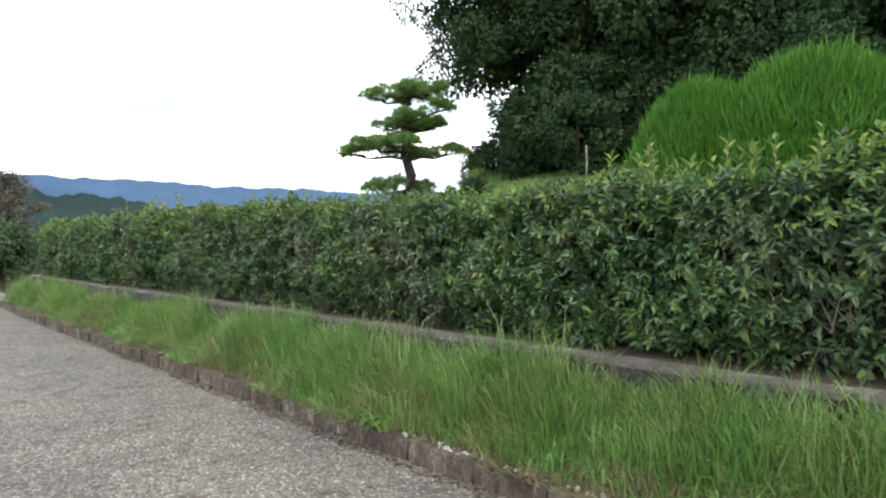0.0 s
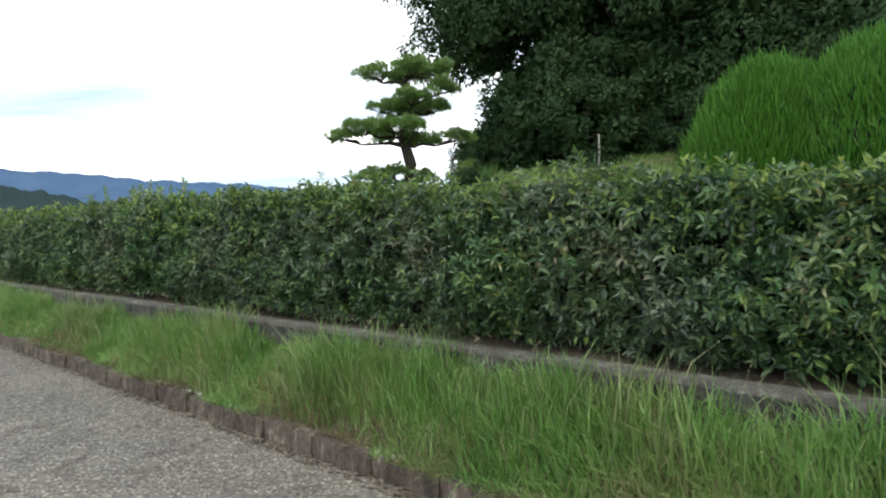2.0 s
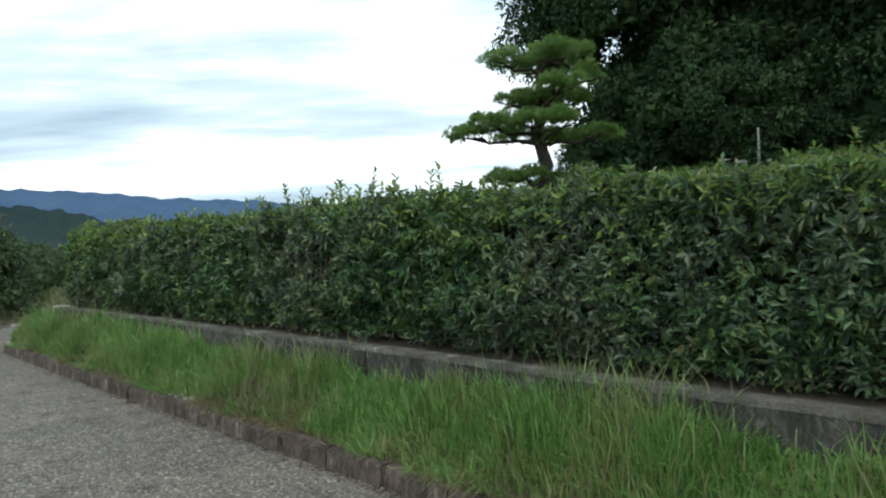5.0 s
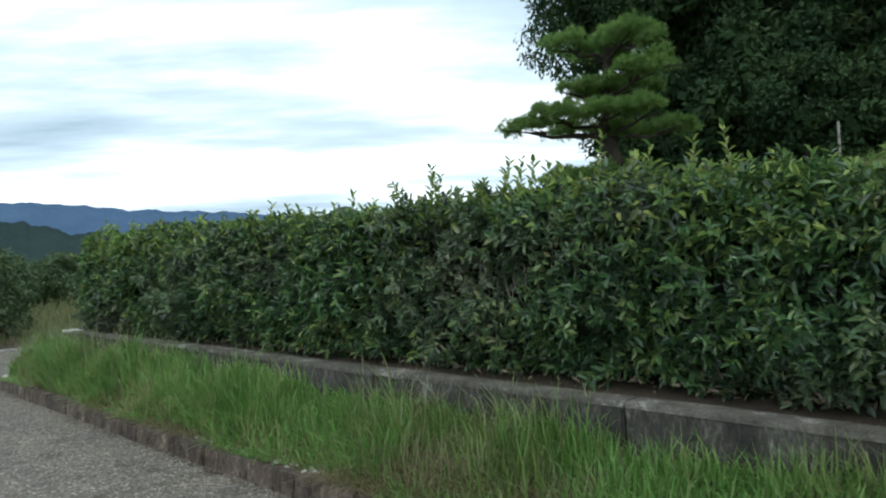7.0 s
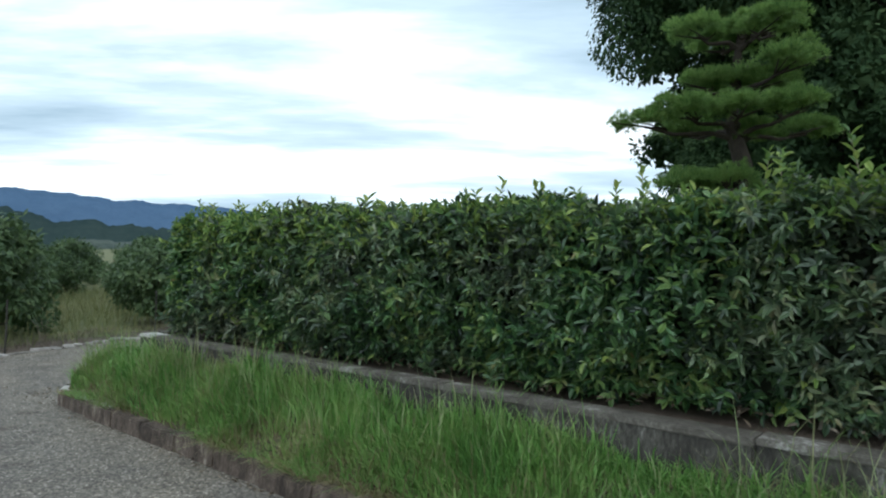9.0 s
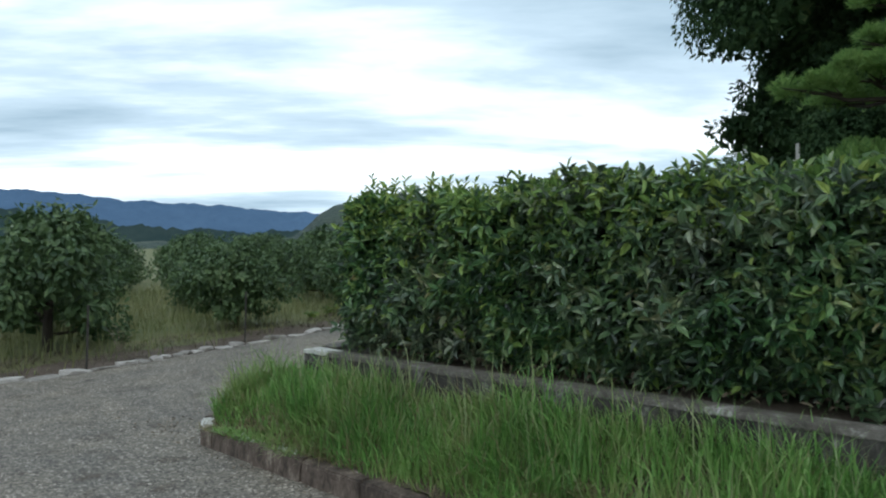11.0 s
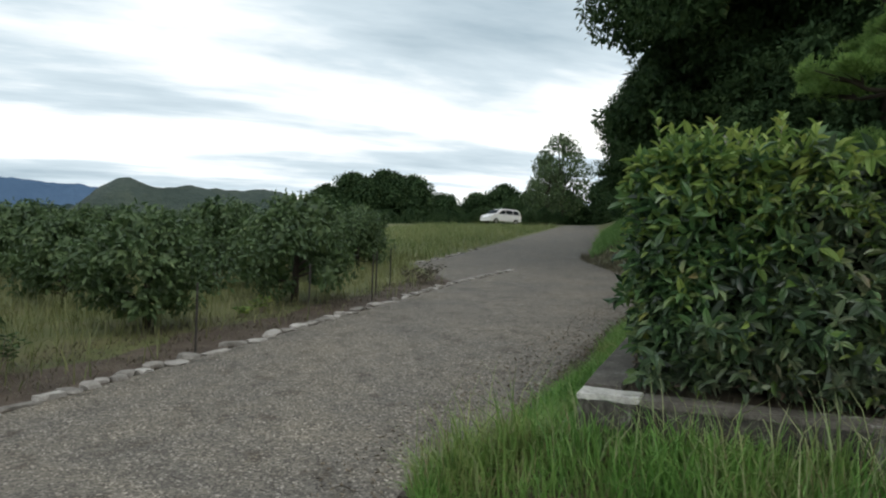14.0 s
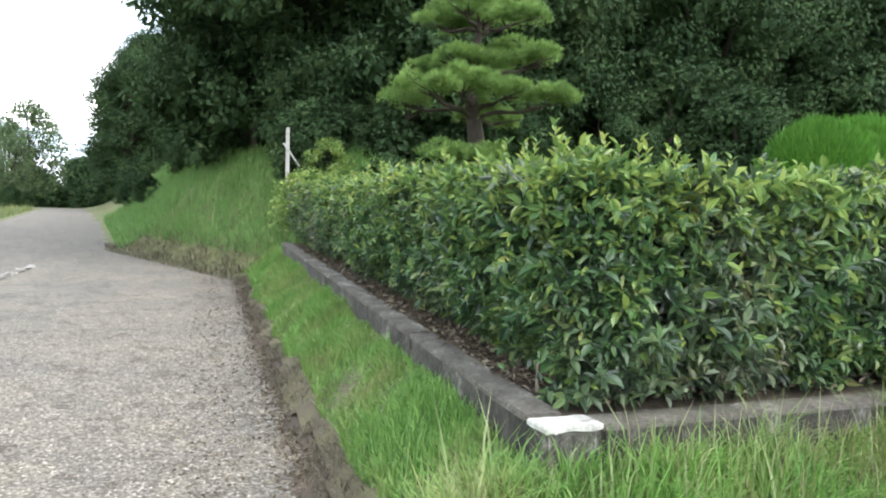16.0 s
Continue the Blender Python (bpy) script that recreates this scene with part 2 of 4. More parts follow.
M_TYRE = plain("tyre_rubber", (0.02, 0.02, 0.02), 0.8)
M_RIM = plain("wheel_rim", (0.5, 0.5, 0.52), 0.3, 0.9)
M_SOIL = surface("brown_soil", [(0.3, (0.035, 0.026, 0.02)), (0.5, (0.075, 0.056, 0.042)), (0.7, (0.14, 0.11, 0.085))], 3, 40, bump=0.8, depth=0.03)
M_BANK = leafy("bank_grass", [(0.0, (0.08, 0.165, 0.045)), (0.5, (0.145, 0.275, 0.075)), (1.0, (0.24, 0.34, 0.125))], 0.5, patch_scale=0.8)
M_LAMP = plain("red_lamp_plastic", (0.35, 0.02, 0.015), 0.2)


# ---- helpers for building ----
rng = np.random.default_rng(7)


def mesh_of(name, verts, faces, mat, smooth=False):
    me = bpy.data.meshes.new(name)
    me.from_pydata(np.asarray(verts).tolist(), [], faces if isinstance(faces, list) else faces.tolist())
    me.materials.append(mat)
    if smooth:
        me.polygons.foreach_set("use_smooth", [True] * len(me.polygons))
    me.update()
    return me


def part(name, data, mat, parent, label=""):
    """One mesh object (from a bmesh or a mesh) under a thing or a part."""
    if isinstance(data, bmesh.types.BMesh):
        me = bpy.data.meshes.new(name)
        data.to_mesh(me)
        data.free()
        me.materials.append(mat)
    else:
        me = data
    ob = new(name, me)
    ob.parent = parent
    return tagged(ob, label)


def thing(name, at=(0, 0, 0), label="", category="", group="", kind=""):
    ob = new(name)
    ob.empty_display_size = 0.2
    ob.location = at
    return tagged(ob, label, category, group, kind)


def unit(v):
    return v / np.maximum(np.linalg.norm(v, axis=-1, keepdims=True), 1e-9)


def leaf_cloud(P, D, N, L, W, fold=True):
    """Arrays of leaves: bases P, directions D, facing N, lengths L, widths W. Gives vertices and faces."""
    n = len(P)
    D = unit(D)
    S = unit(np.cross(D, N))
    N = np.cross(S, D)
    L, W = np.broadcast_to(L, n)[:, None], np.broadcast_to(W, n)[:, None]
    if fold:
        lift = N * W * 0.2
        v = np.stack([P, P + D * L * 0.3 + S * W * 0.5 + lift, P + D * L * 0.68 + S * W * 0.38 + lift * 0.6, P + D * L - N * L * 0.16, P + D * L * 0.68 - S * W * 0.38 + lift * 0.6, P + D * L * 0.3 - S * W * 0.5 + lift], 1)
        f = np.array([[0, 1, 2, 3], [0, 3, 4, 5]])
        k = 6
    else:
        v = np.stack([P, P + D * L * 0.5 + S * W * 0.5, P + D * L - N * L * 0.12, P + D * L * 0.5 - S * W * 0.5], 1)
        f = np.array([[0, 1, 2], [0, 2, 3]])
        k = 4
    faces = (f[None] + (np.arange(n) * k)[:, None, None]).reshape(-1, f.shape[1])
    return v.reshape(-1, 3), faces


def blades(P, H, lean, width):
    """Grass blades: bent, tapering, three triangles each."""
    n = len(P)
    a = rng.uniform(0, 2 * np.pi, n)
    D = np.stack([np.cos(a), np.sin(a), 0 * a], 1)
    b = a + np.pi / 2 + rng.normal(0, 0.5, n)
    S = np.stack([np.cos(b), np.sin(b), 0 * b], 1) * (width * rng.uniform(0.7, 1.3, n))[:, None] * 0.5
    H = H[:, None]
    ln = (lean * rng.uniform(0.3, 1.7, n))[:, None] * H
    up = np.array([[0, 0, 1.0]])
    m = P + up * H * 0.55 + D * ln * 0.35
    t = P + up * H * (1 - 0.25 * ln / np.maximum(H, 1e-6)) + D * ln
    v = np.stack([P - S, P + S, m - S * 0.75, m + S * 0.75, t], 1)
    f = np.array([[0, 1, 3], [0, 3, 2], [2, 3, 4]])
    return v.reshape(-1, 3), (f[None] + (np.arange(n) * 5)[:, None, None]).reshape(-1, 3)


def tube(bm, pts, radii, sides=7):
    """A tapered limb through the points."""
    rings = []
    for i, (p, r) in enumerate(zip(pts, radii)):
        p = Vector(p)
        d = (Vector(pts[min(i + 1, len(pts) - 1)]) - Vector(pts[max(i - 1, 0)])).normalized()
        q = d.to_track_quat("Z", "Y")
        rings.append([bm.verts.new(p + q @ Vector((r * math.cos(2 * math.pi * k / sides), r * math.sin(2 * math.pi * k / sides), 0))) for k in range(sides)])
    for a, b in zip(rings, rings[1:]):
        for k in range(sides):
            bm.faces.new((a[k], a[(k + 1) % sides], b[(k + 1) % sides], b[k]))
    bm.faces.new(rings[-1])
    bm.faces.new(rings[0][::-1])


def boxy(bm, x0, x1, y0, y1, z0, z1, bevel=0.0):
    r = bmesh.ops.create_cube(bm, size=1.0, matrix=Matrix.LocRotScale(((x0 + x1) / 2, (y0 + y1) / 2, (z0 + z1) / 2), None, (x1 - x0, y1 - y0, z1 - z0)))
    if bevel:
        edges = {e for v in r["verts"] for e in v.link_edges}
        bmesh.ops.bevel(bm, geom=list(edges), offset=bevel, segments=2, affect="EDGES")


def smooth01(v):
    v = np.clip(v, 0, 1)
    return v * v * (3 - 2 * v)


# ---- the lie of the land ----
PX, PY = 3.45, 19.35          # outer corner of the plinth
HEDGE_END = 15.8


def right_edge(x):
    return np.where(x < 16, 20.12, np.where(x < 25, 20.12 + 0.41 * (x - 16), 23.86 + 0.165 * (x - 25)))


def road_z(x, y):
    x = np.asarray(x, float)
    return 0.07 * np.clip(x - 3.0, 0, 72) + 0.02 * np.clip(x - 25, 0, 50)


def inner_z(x, y):
    x = np.asarray(x, float)
    free = np.maximum(smooth01((17.8 - np.asarray(y, float)) / 2.5), smooth01((x - 15.8) / 1.5))
    return 0.73 + 0.08 * np.clip(x - 3.5, 0, 60) + (0.225 * np.clip(x - 9, 0, 9.5) + 0.05 * np.clip(x - 18.5, 0, 10)) * free


def land_z(x, y):
    x, y = np.broadcast_arrays(np.asarray(x, float), np.asarray(y, float))
    hard = smooth01((PY - 0.08 - y) / 0.1) * smooth01((x - PX - 0.08) / 0.1)
    bank = smooth01((right_edge(x) + 0.1 - y) / 4.2)
    w = np.where(x < HEDGE_END, hard, bank)
    return road_z(x, y) * (1 - w) + inner_z(x, y) * w


def axis(lo, hi, step, far):
    inside = np.arange(lo, hi + step / 2, step)
    d = step
    e = hi
    ups = []
    while e < far:
        d *= 1.35
        e += d
        ups.append(min(e, far))
    downs, d, e = [], step, lo
    while e > -far:
        d *= 1.35
        e -= d
        downs.append(max(e, -far))
    return np.array(downs[::-1] + inside.tolist() + ups)


def sheet(xs, ys, zf, keep=None):
    X, Y = np.meshgrid(xs, ys, indexing="ij")
    V = np.stack([X, Y, zf(X, Y)], -1).reshape(-1, 3)
    nx, ny = len(xs), len(ys)
    i, j = np.meshgrid(np.arange(nx - 1), np.arange(ny - 1), indexing="ij")
    a = (i * ny + j).ravel()
    F = np.stack([a, a + ny, a + ny + 1, a + 1], 1)
    if keep is not None:
        c = V[F].mean(1)
        F = F[keep(c[:, 0], c[:, 1])]
    return V, F


gx = np.unique(np.concatenate([axis(-10, 30, 0.5, 2600), [PX + 0.08, PX + 0.18, HEDGE_END]]))
gy = np.unique(np.concatenate([axis(-12, 32, 0.5, 2600), [PY - 0.08, PY - 0.18]]))
gv, gf = sheet(gx, gy, lambda x, y: land_z(x, y) + np.where((x < PX) & (y > -14), -0.03, 0.0))
ground = tagged(new("ground", mesh_of("ground", gv, gf, M_GROUND, True)), "field soil and thin grass of the hillside", "ground", kind="structure")

# road: along the hedge, then round its corner and up the hill; left edge by the stones
def stone_line(x):
    return 24.03 + 0.07 * np.clip(x - 3, 0, 12) + np.where(x > 15, 0.72 * np.clip(x - 15, 0, 5.5), 0) + np.where(x > 20.5, 0.125 * (x - 20.5), 0)


def on_road(x, y):
    """Whether a place lies on the paved surface."""
    first = (x > -3.2) & (x < 2.9) & (y < 24.15)
    near = (x >= 2.9) & (x < 18) & (y > 20.15) & (y < stone_line(x))
    far = (x >= 18) & (x < 110) & (y > right_edge(x)) & (y < stone_line(x))
    return first | near | far


def strip(name, rows, mat, label, category):
    """A paved strip from pairs of edge points, lifted a little above the land."""
    V, F = [], []
    n = 8
    for a, b in rows:
        for k in range(n + 1):
            x, y = a[0] + (b[0] - a[0]) * k / n, a[1] + (b[1] - a[1]) * k / n
            V.append((x, y, float(road_z(x, y)) + 0.012))
    for i in range(len(rows) - 1):
        for k in range(n):
            p = i * (n + 1) + k
            F.append((p, p + 1, p + n + 2, p + n + 1))
    return tagged(new(name, mesh_of(name, V, F, mat, True)), label, category, kind="structure")


rows = [((-3.2, y), (2.92, y)) for y in np.arange(-40, 19.6, 1.0)]
rows += [((-3.2, 20.0), (2.95, 20.0)), ((-2.6, 24.2), (3.02, 20.15))]
rows += [((x, float(stone_line(np.array(x)))), (max(x, 3.1), float(right_edge(np.array(x))))) for x in (0.0, 3.2, 5, 7, 9, 11, 13, 15, 16, 17, 18, 19, 20, 20.5, 23, 25, 27, 32, 40, 50, 65, 80, 95, 110)]
strip("road", rows, M_ROAD, "grey road surface of exposed small pebbles", "road")


# ---- verge, kerb and plinth ----
def verge_z(x, y):
    """Grass verge: rises from the kerb to the plinth, and round the corner."""
    x, y = np.asarray(x, float), np.asarray(y, float)
    a = np.clip((x - 2.9) / (PX - 2.9), 0, 1)
    b = np.clip((20.2 - y) / (20.2 - PY), 0, 1)
    top = 0.55 - 0.07 * np.exp(-((y - 11.0) / 3.0) ** 2) + 0.08 * np.clip(x - PX, 0, 20)
    low = np.where(x < PX, 0.15, 0.02 + 0.13 * np.clip(1 - (x - PX) / 1.5, 0, 1)) + road_z(x, y)
    k = np.where(y > PY, np.minimum(np.where(x < PX, a, 1.0), b), a)
    return low + (top - low) * (k * 0.5 + 0.5 * smooth01(k))


def verge_has(x, y):
    side = (x > 2.89) & (x < PX + 0.02) & (y < PY)
    corner = (x > 2.89) & (x <= PX + 0.02) & (y >= PY) & (np.hypot(np.clip(3.38 - x, 0, 9) / 0.44, np.clip(y - 19.75, 0, 9) / 0.42) < 1.0)
    end = (x > PX) & (x < HEDGE_END + 1.5) & (y >= PY - 0.02) & (y < 20.12 + 0.05 * np.sin(x * 2.1))
    return side | corner | end


vx = np.concatenate([np.arange(2.9, 3.5, 0.045), np.arange(3.55, 17.5, 0.12)])
vy = np.concatenate([np.arange(-14, PY - 0.1, 0.25), np.arange(PY - 0.03, 20.3, 0.05)])
vv, vf = sheet(vx, vy, lambda x, y: verge_z(x, y) + 0.02 * np.sin(x * 9 + y * 3.1) * np.cos(y * 2.3), verge_has)
verge = tagged(new("verge", mesh_of("verge", vv, vf, M_VERGE, True)), "sloping earth verge between kerb and hedge plinth", "verge", kind="structure")

kerb = thing("kerb", (2.9, 0, 0), "low dark weathered kerb edging the road", "kerb", kind="structure")
plinth = thing("plinth", (PX, PY, 0), "low lichen-stained concrete plinth under the hedge", "plinth", kind="structure")


def worn_block(name, lx, ly, lz, mat, seed, bevel=0.012, amount=0.006, cuts=1):
    bm = bmesh.new()
    boxy(bm, -lx / 2, lx / 2, -ly / 2, ly / 2, 0, lz, bevel)
    if cuts:
        long = [e for e in bm.edges if e.calc_length() > 0.2]
        bmesh.ops.subdivide_edges(bm, edges=long, cuts=cuts, use_grid_fill=True)
    for v in bm.verts:
        v.co += noise.noise_vector(v.co * 9 + Vector((seed * 7.3, seed, 0))) * amount
    me = bpy.data.meshes.new(name)
    bm.to_mesh(me)
    bm.free()
    me.materials.append(mat)
    return me


kerb_blocks = [worn_block("kerb_stone", 0.12, 0.599, 0.27, M_KERB, k, 0.012, 0.014, 5) for k in range(5)]
for i in range(55):
    y = -13 + 0.6 * i
    if y > 19.45:
        break
    b = part("kerb_stone", kerb_blocks[i % 5], None, kerb)
    b.location = (-0.035 + 0.006 * math.sin(i * 2.7) + 0.03 * math.sin(y * 0.35), y, -0.11 + 0.008 * math.cos(i * 1.9))
    b.rotation_euler = (0.008 * math.sin(i), 0.03 * math.sin(i * 1.3), 0.015 * math.sin(i * 3.1))
short_block = worn_block("kerb_stone", 0.12, 0.235, 0.26, M_KERB, 9, 0.015, 0.012, 1)
pale_block = worn_block("kerb_stone", 0.13, 0.27, 0.27, M_PALE, 11, 0.02, 0.014, 2)
for k, a in enumerate((8, 32, 58, 84)):
    w = radians(a)
    b = part("kerb_stone", pale_block if k == 1 else short_block, None, kerb, "pale kerb stone" if k == 1 else "")
    b.location = (3.36 - 2.9 - 0.47 * math.cos(w), 19.72 + 0.46 * math.sin(w), -0.11 + 0.015 * k)
    b.rotation_euler = (0, 0, -w)

def plinth_top(x):
    return 0.765 + 0.082 * max(0.0, x - PX)


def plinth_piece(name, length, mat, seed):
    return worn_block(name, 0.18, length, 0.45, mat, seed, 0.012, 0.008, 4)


pl = [plinth_piece("plinth_block", 1.996, M_PLINTH_SHADED, k) for k in range(4)]
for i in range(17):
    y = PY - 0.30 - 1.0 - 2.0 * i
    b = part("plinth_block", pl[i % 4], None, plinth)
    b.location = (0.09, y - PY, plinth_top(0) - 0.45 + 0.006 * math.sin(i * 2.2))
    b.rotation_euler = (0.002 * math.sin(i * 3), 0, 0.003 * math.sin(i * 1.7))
# thin slabs added over the blocks to carry the top's painted lit tone
coping = [worn_block("coping", 0.2, 1.997, 0.04, M_PLINTH_LIT, 30 + k, 0.008, 0.006, 4) for k in range(3)]
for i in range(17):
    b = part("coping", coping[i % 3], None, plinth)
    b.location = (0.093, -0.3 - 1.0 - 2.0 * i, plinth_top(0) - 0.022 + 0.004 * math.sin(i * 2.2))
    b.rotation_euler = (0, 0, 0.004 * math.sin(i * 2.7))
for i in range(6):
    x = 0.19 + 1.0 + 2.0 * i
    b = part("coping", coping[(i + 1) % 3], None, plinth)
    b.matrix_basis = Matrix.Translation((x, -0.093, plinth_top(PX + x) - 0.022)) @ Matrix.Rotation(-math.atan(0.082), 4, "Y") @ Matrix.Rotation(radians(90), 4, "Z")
cap = worn_block("corner_block", 0.18, 0.30, 0.46, M_PLINTH_SHADED, 21, 0.015, 0.006, 2)
b = part("corner_block", cap, None, plinth)
b.location = (0.09, -0.15, plinth_top(0) - 0.455)
b = part("corner_cap", worn_block("corner_cap", 0.19, 0.31, 0.032, M_PALE, 5, 0.006, 0.012, 5), None, plinth, "pale worn corner cap")
b.location = (0.09, -0.15, plinth_top(0) - 0.008)
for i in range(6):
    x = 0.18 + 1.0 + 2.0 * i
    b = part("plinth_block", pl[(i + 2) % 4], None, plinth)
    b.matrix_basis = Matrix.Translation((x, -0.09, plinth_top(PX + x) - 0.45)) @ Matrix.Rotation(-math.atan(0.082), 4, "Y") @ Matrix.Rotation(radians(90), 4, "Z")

M_STALK = leafy("pale_stalks", [(0.0, (0.16, 0.22, 0.09)), (0.5, (0.25, 0.30, 0.14)), (1.0, (0.36, 0.36, 0.2))], 0.3)


def crumbs(count):
    """Broken pale mortar lying on the kerb's top edge."""
    V, F = [], []
    for i in range(count):
        y = rng.uniform(-6, 19.4)
        if math.sin(y * 1.7) * math.cos(y * 0.61 + 1) < 0.05:
            continue
        c = np.array([2.88 + rng.uniform(-0.02, 0.07), y, 0.163])
        q = unit(rng.normal(0, 1, (6, 3))) * rng.uniform(0.008, 0.028) * np.array([1, 1.5, 0.7])
        o = len(V)
        ring = np.array([[1, 0, 0], [0, 1, 0], [-1, 0, 0], [0, -1, 0], [0, 0, 1], [0, 0, -1]]) * rng.uniform(0.006, 0.026, (6, 1)) + q * 0.25
        V += (c + ring).tolist()
        F += [(o + a, o + b, o + t) if t == 4 else (o + b, o + a, o + t) for a, b in ((0, 1), (1, 2), (2, 3), (3, 0)) for t in (4, 5)]
    return tagged(new("mortar_crumbs", mesh_of("mortar_crumbs", V, F, M_PALE)), "pale crumbs of broken mortar on the kerb", "rubble", kind="stuff")


crumbs(900)

# grass on the verges
def scatter(n, x0, x1, y0, y1, has):
    x, y = rng.uniform(x0, x1, n), rng.uniform(y0, y1, n)
    k = has(x, y)
    return x[k], y[k]


def patches(x, y):
    """Irregular patches over the plan, about -1 to 1."""
    return 0.4 * np.sin(1.7 * x + 2.3 * y + 1.1 * np.sin(0.9 * y)) + 0.35 * np.sin(3.1 * y - 4.3 * x + 2 * np.sin(1.3 * y + x)) + 0.25 * np.sin(7.7 * y + 5.9 * x + np.sin(4.1 * y))


def grass(name, x, y, zf, h0, h1, lean, width, mat, label, category="grass", clump=0.6):
    t = patches(x, y)
    h = rng.uniform(h0, h1, len(x)) * (1 + clump * t)
    v, f = blades(np.stack([x, y, zf(x, y) - 0.01], 1), h, lean, width)
    return tagged(new(name, mesh_of(name, v, f, mat)), label, category, kind="stuff")


x, y = scatter(105000, 2.88, PX, -10, 20.3, verge_has)
k = rng.uniform(0, 1, len(x)) < np.clip((x - 2.86) / 0.2, 0.12, 1) * np.clip(0.85 + 0.9 * patches(x * 1.3, y * 0.8), 0.1, 1)
grass("verge_grass", x[k], y[k], verge_z, 0.09, 0.26, 0.75, 0.009, M_GRASS, "long green grass along the verge below the plinth", clump=0.55)
x, y = scatter(60000, 3.4, 17.2, PY, 20.3, lambda x, y: verge_has(x, y) & (y < np.interp(x, (3.5, 5, 12), (19.9, 19.95, 20.04)) + 0.07 * patches(x * 0.9, y * 0.3)))
grass("verge_grass", x, y, verge_z, 0.05, 0.17, 0.6, 0.008, M_GRASS, "short green grass beside the rising road", clump=0.8)
x, y = scatter(64000, 3.08, PX - 0.01, -10, 20.0, verge_has)
k = rng.uniform(0, 1, len(x)) < np.clip(0.55 + 0.9 * patches(x, y * 0.6 + 3), 0, 1) * np.interp(y, (-10, 2, 6, 9, 20), (1, 1, 0.75, 0.35, 0.35))
grass("tall_grass", x[k], y[k], verge_z, 0.18, 0.44, 0.5, 0.009, M_GRASS, "tall grass against the foot of the plinth", clump=0.5)
x, y = scatter(14000, 2.83, 2.96, -10, 19.7, lambda x, y: patches(x, y * 0.9) > 0.0)
grass("edge_grass", x, y, lambda x, y: 0 * x + 0.15, 0.05, 0.18, 1.5, 0.008, M_GRASS, "grass hanging over the kerb")
x, y = scatter(21000, 2.82, 2.98, -10, 19.9, lambda x, y: patches(x, y * 0.8 + 5) > 0.05)
grass("edge_thatch", x, y, lambda x, y: 0 * x + 0.15, 0.04, 0.13, 2.0, 0.006, M_DRY, "matted straw hanging over the kerb")
x, y = scatter(1500, 3.05, PX, -6, 20.2, verge_has)
grass("seed_stalks", x, y, verge_z, 0.28, 0.56, 0.45, 0.007, M_STALK, "tall pale seed stalks standing in the verge")
x, y = scatter(7000, 2.9, PX, -10, 20.3, verge_has)
grass("dry_stalks", x, y, verge_z, 0.12, 0.38, 0.6, 0.005, M_DRY, "thin dry grass stalks along the verge")
x, y = scatter(46000, 2.88, 3.16, -10, 20.2, verge_has)
k = rng.uniform(0, 1, len(x)) < np.clip(0.6 - 0.8 * patches(x * 1.3, y * 0.8), 0.1, 1)
grass("dry_grass", x[k], y[k], verge_z, 0.03, 0.12, 1.5, 0.007, M_DRY, "matted dead grass behind the kerb")


# ---- hedge ----
def hedge_height(y):
    """The clipped height, lower along the first stretch."""
    return 1.14 - 0.12 * (1 - smooth01((np.asarray(y, float) - 5.8) / 2.0))


def hedge_shape(n, area_seed):
    """Places on the outside of the clipped hedge, with outward directions, by area: front, end, top, corner."""
    y0, y1, x1 = -8.0, PY - 0.22, HEDGE_END
    hx, hy = PX + 0.18, PY - 0.2
    rr = 0.28
    turn_in = lambda q: rr * (1 - np.sqrt(1 - np.clip(1 - q / rr, 0, 1) ** 2))
    areas = np.array([(y1 - y0) * 1.3, (x1 - hx) * 1.3, (y1 - y0) * 1.0, (x1 - hx) * 1.0])
    pick = rng.choice(4, n, p=areas / areas.sum())
    u, v = rng.uniform(0, 1, n), rng.uniform(0, 1, n)
    P, N = np.zeros((n, 3)), np.zeros((n, 3))
    base = lambda xx: 0.83 + 0.082 * np.clip(xx - PX, 0, 30)
    H = 1.14
    HY = hedge_height(y0 + u * (y1 - y0))
    foot = -np.where(pick == 1, 0.27, 0.17) * (1 - smooth01(v / 0.36)) - 0.05 * smooth01((v - 0.8) / 0.2)
    k = pick == 0
    P[k] = np.stack([hx - foot[k], y0 + u[k] * (y1 - y0), base(PX) + v[k] * HY[k]], 1)
    N[k] = (-1, 0, 0)
    k = pick == 1
    xx = hx + u[k] * (x1 - hx)
    P[k] = np.stack([xx, hy + foot[k], base(xx) + v[k] * H], 1)
    N[k] = (0, 1, 0)
    k = pick == 2
    P[k] = np.stack([hx + v[k] * 1.0, y0 + u[k] * (y1 - y0), base(PX) + HY[k]], 1)
    N[k] = (0, 0, 1)
    k = pick == 3
    xx = hx + u[k] * (x1 - hx)
    P[k] = np.stack([xx, hy - v[k] * 1.0, base(xx) + H], 1)
    N[k] = (0, 0, 1)
    k = pick == 0
    P[k, 0] += turn_in(hy - P[k, 1]) - 0.08 * smooth01((P[k, 1] - 14) / 3)
    k = pick == 1
    P[k, 1] -= turn_in(P[k, 0] - hx)
    k = pick == 1
    P[k, 0] -= 0.08 * smooth01((hx + 0.6 - P[k, 0]) / 0.6)
    near = np.hypot(np.clip(hx + rr - P[:, 0], 0, 9), np.clip(P[:, 1] - hy + rr, 0, 9)) <= rr + 0.01
    ok = near | (pick < 2) | (P[:, 0] > hx + rr) | (P[:, 1] < hy - rr)
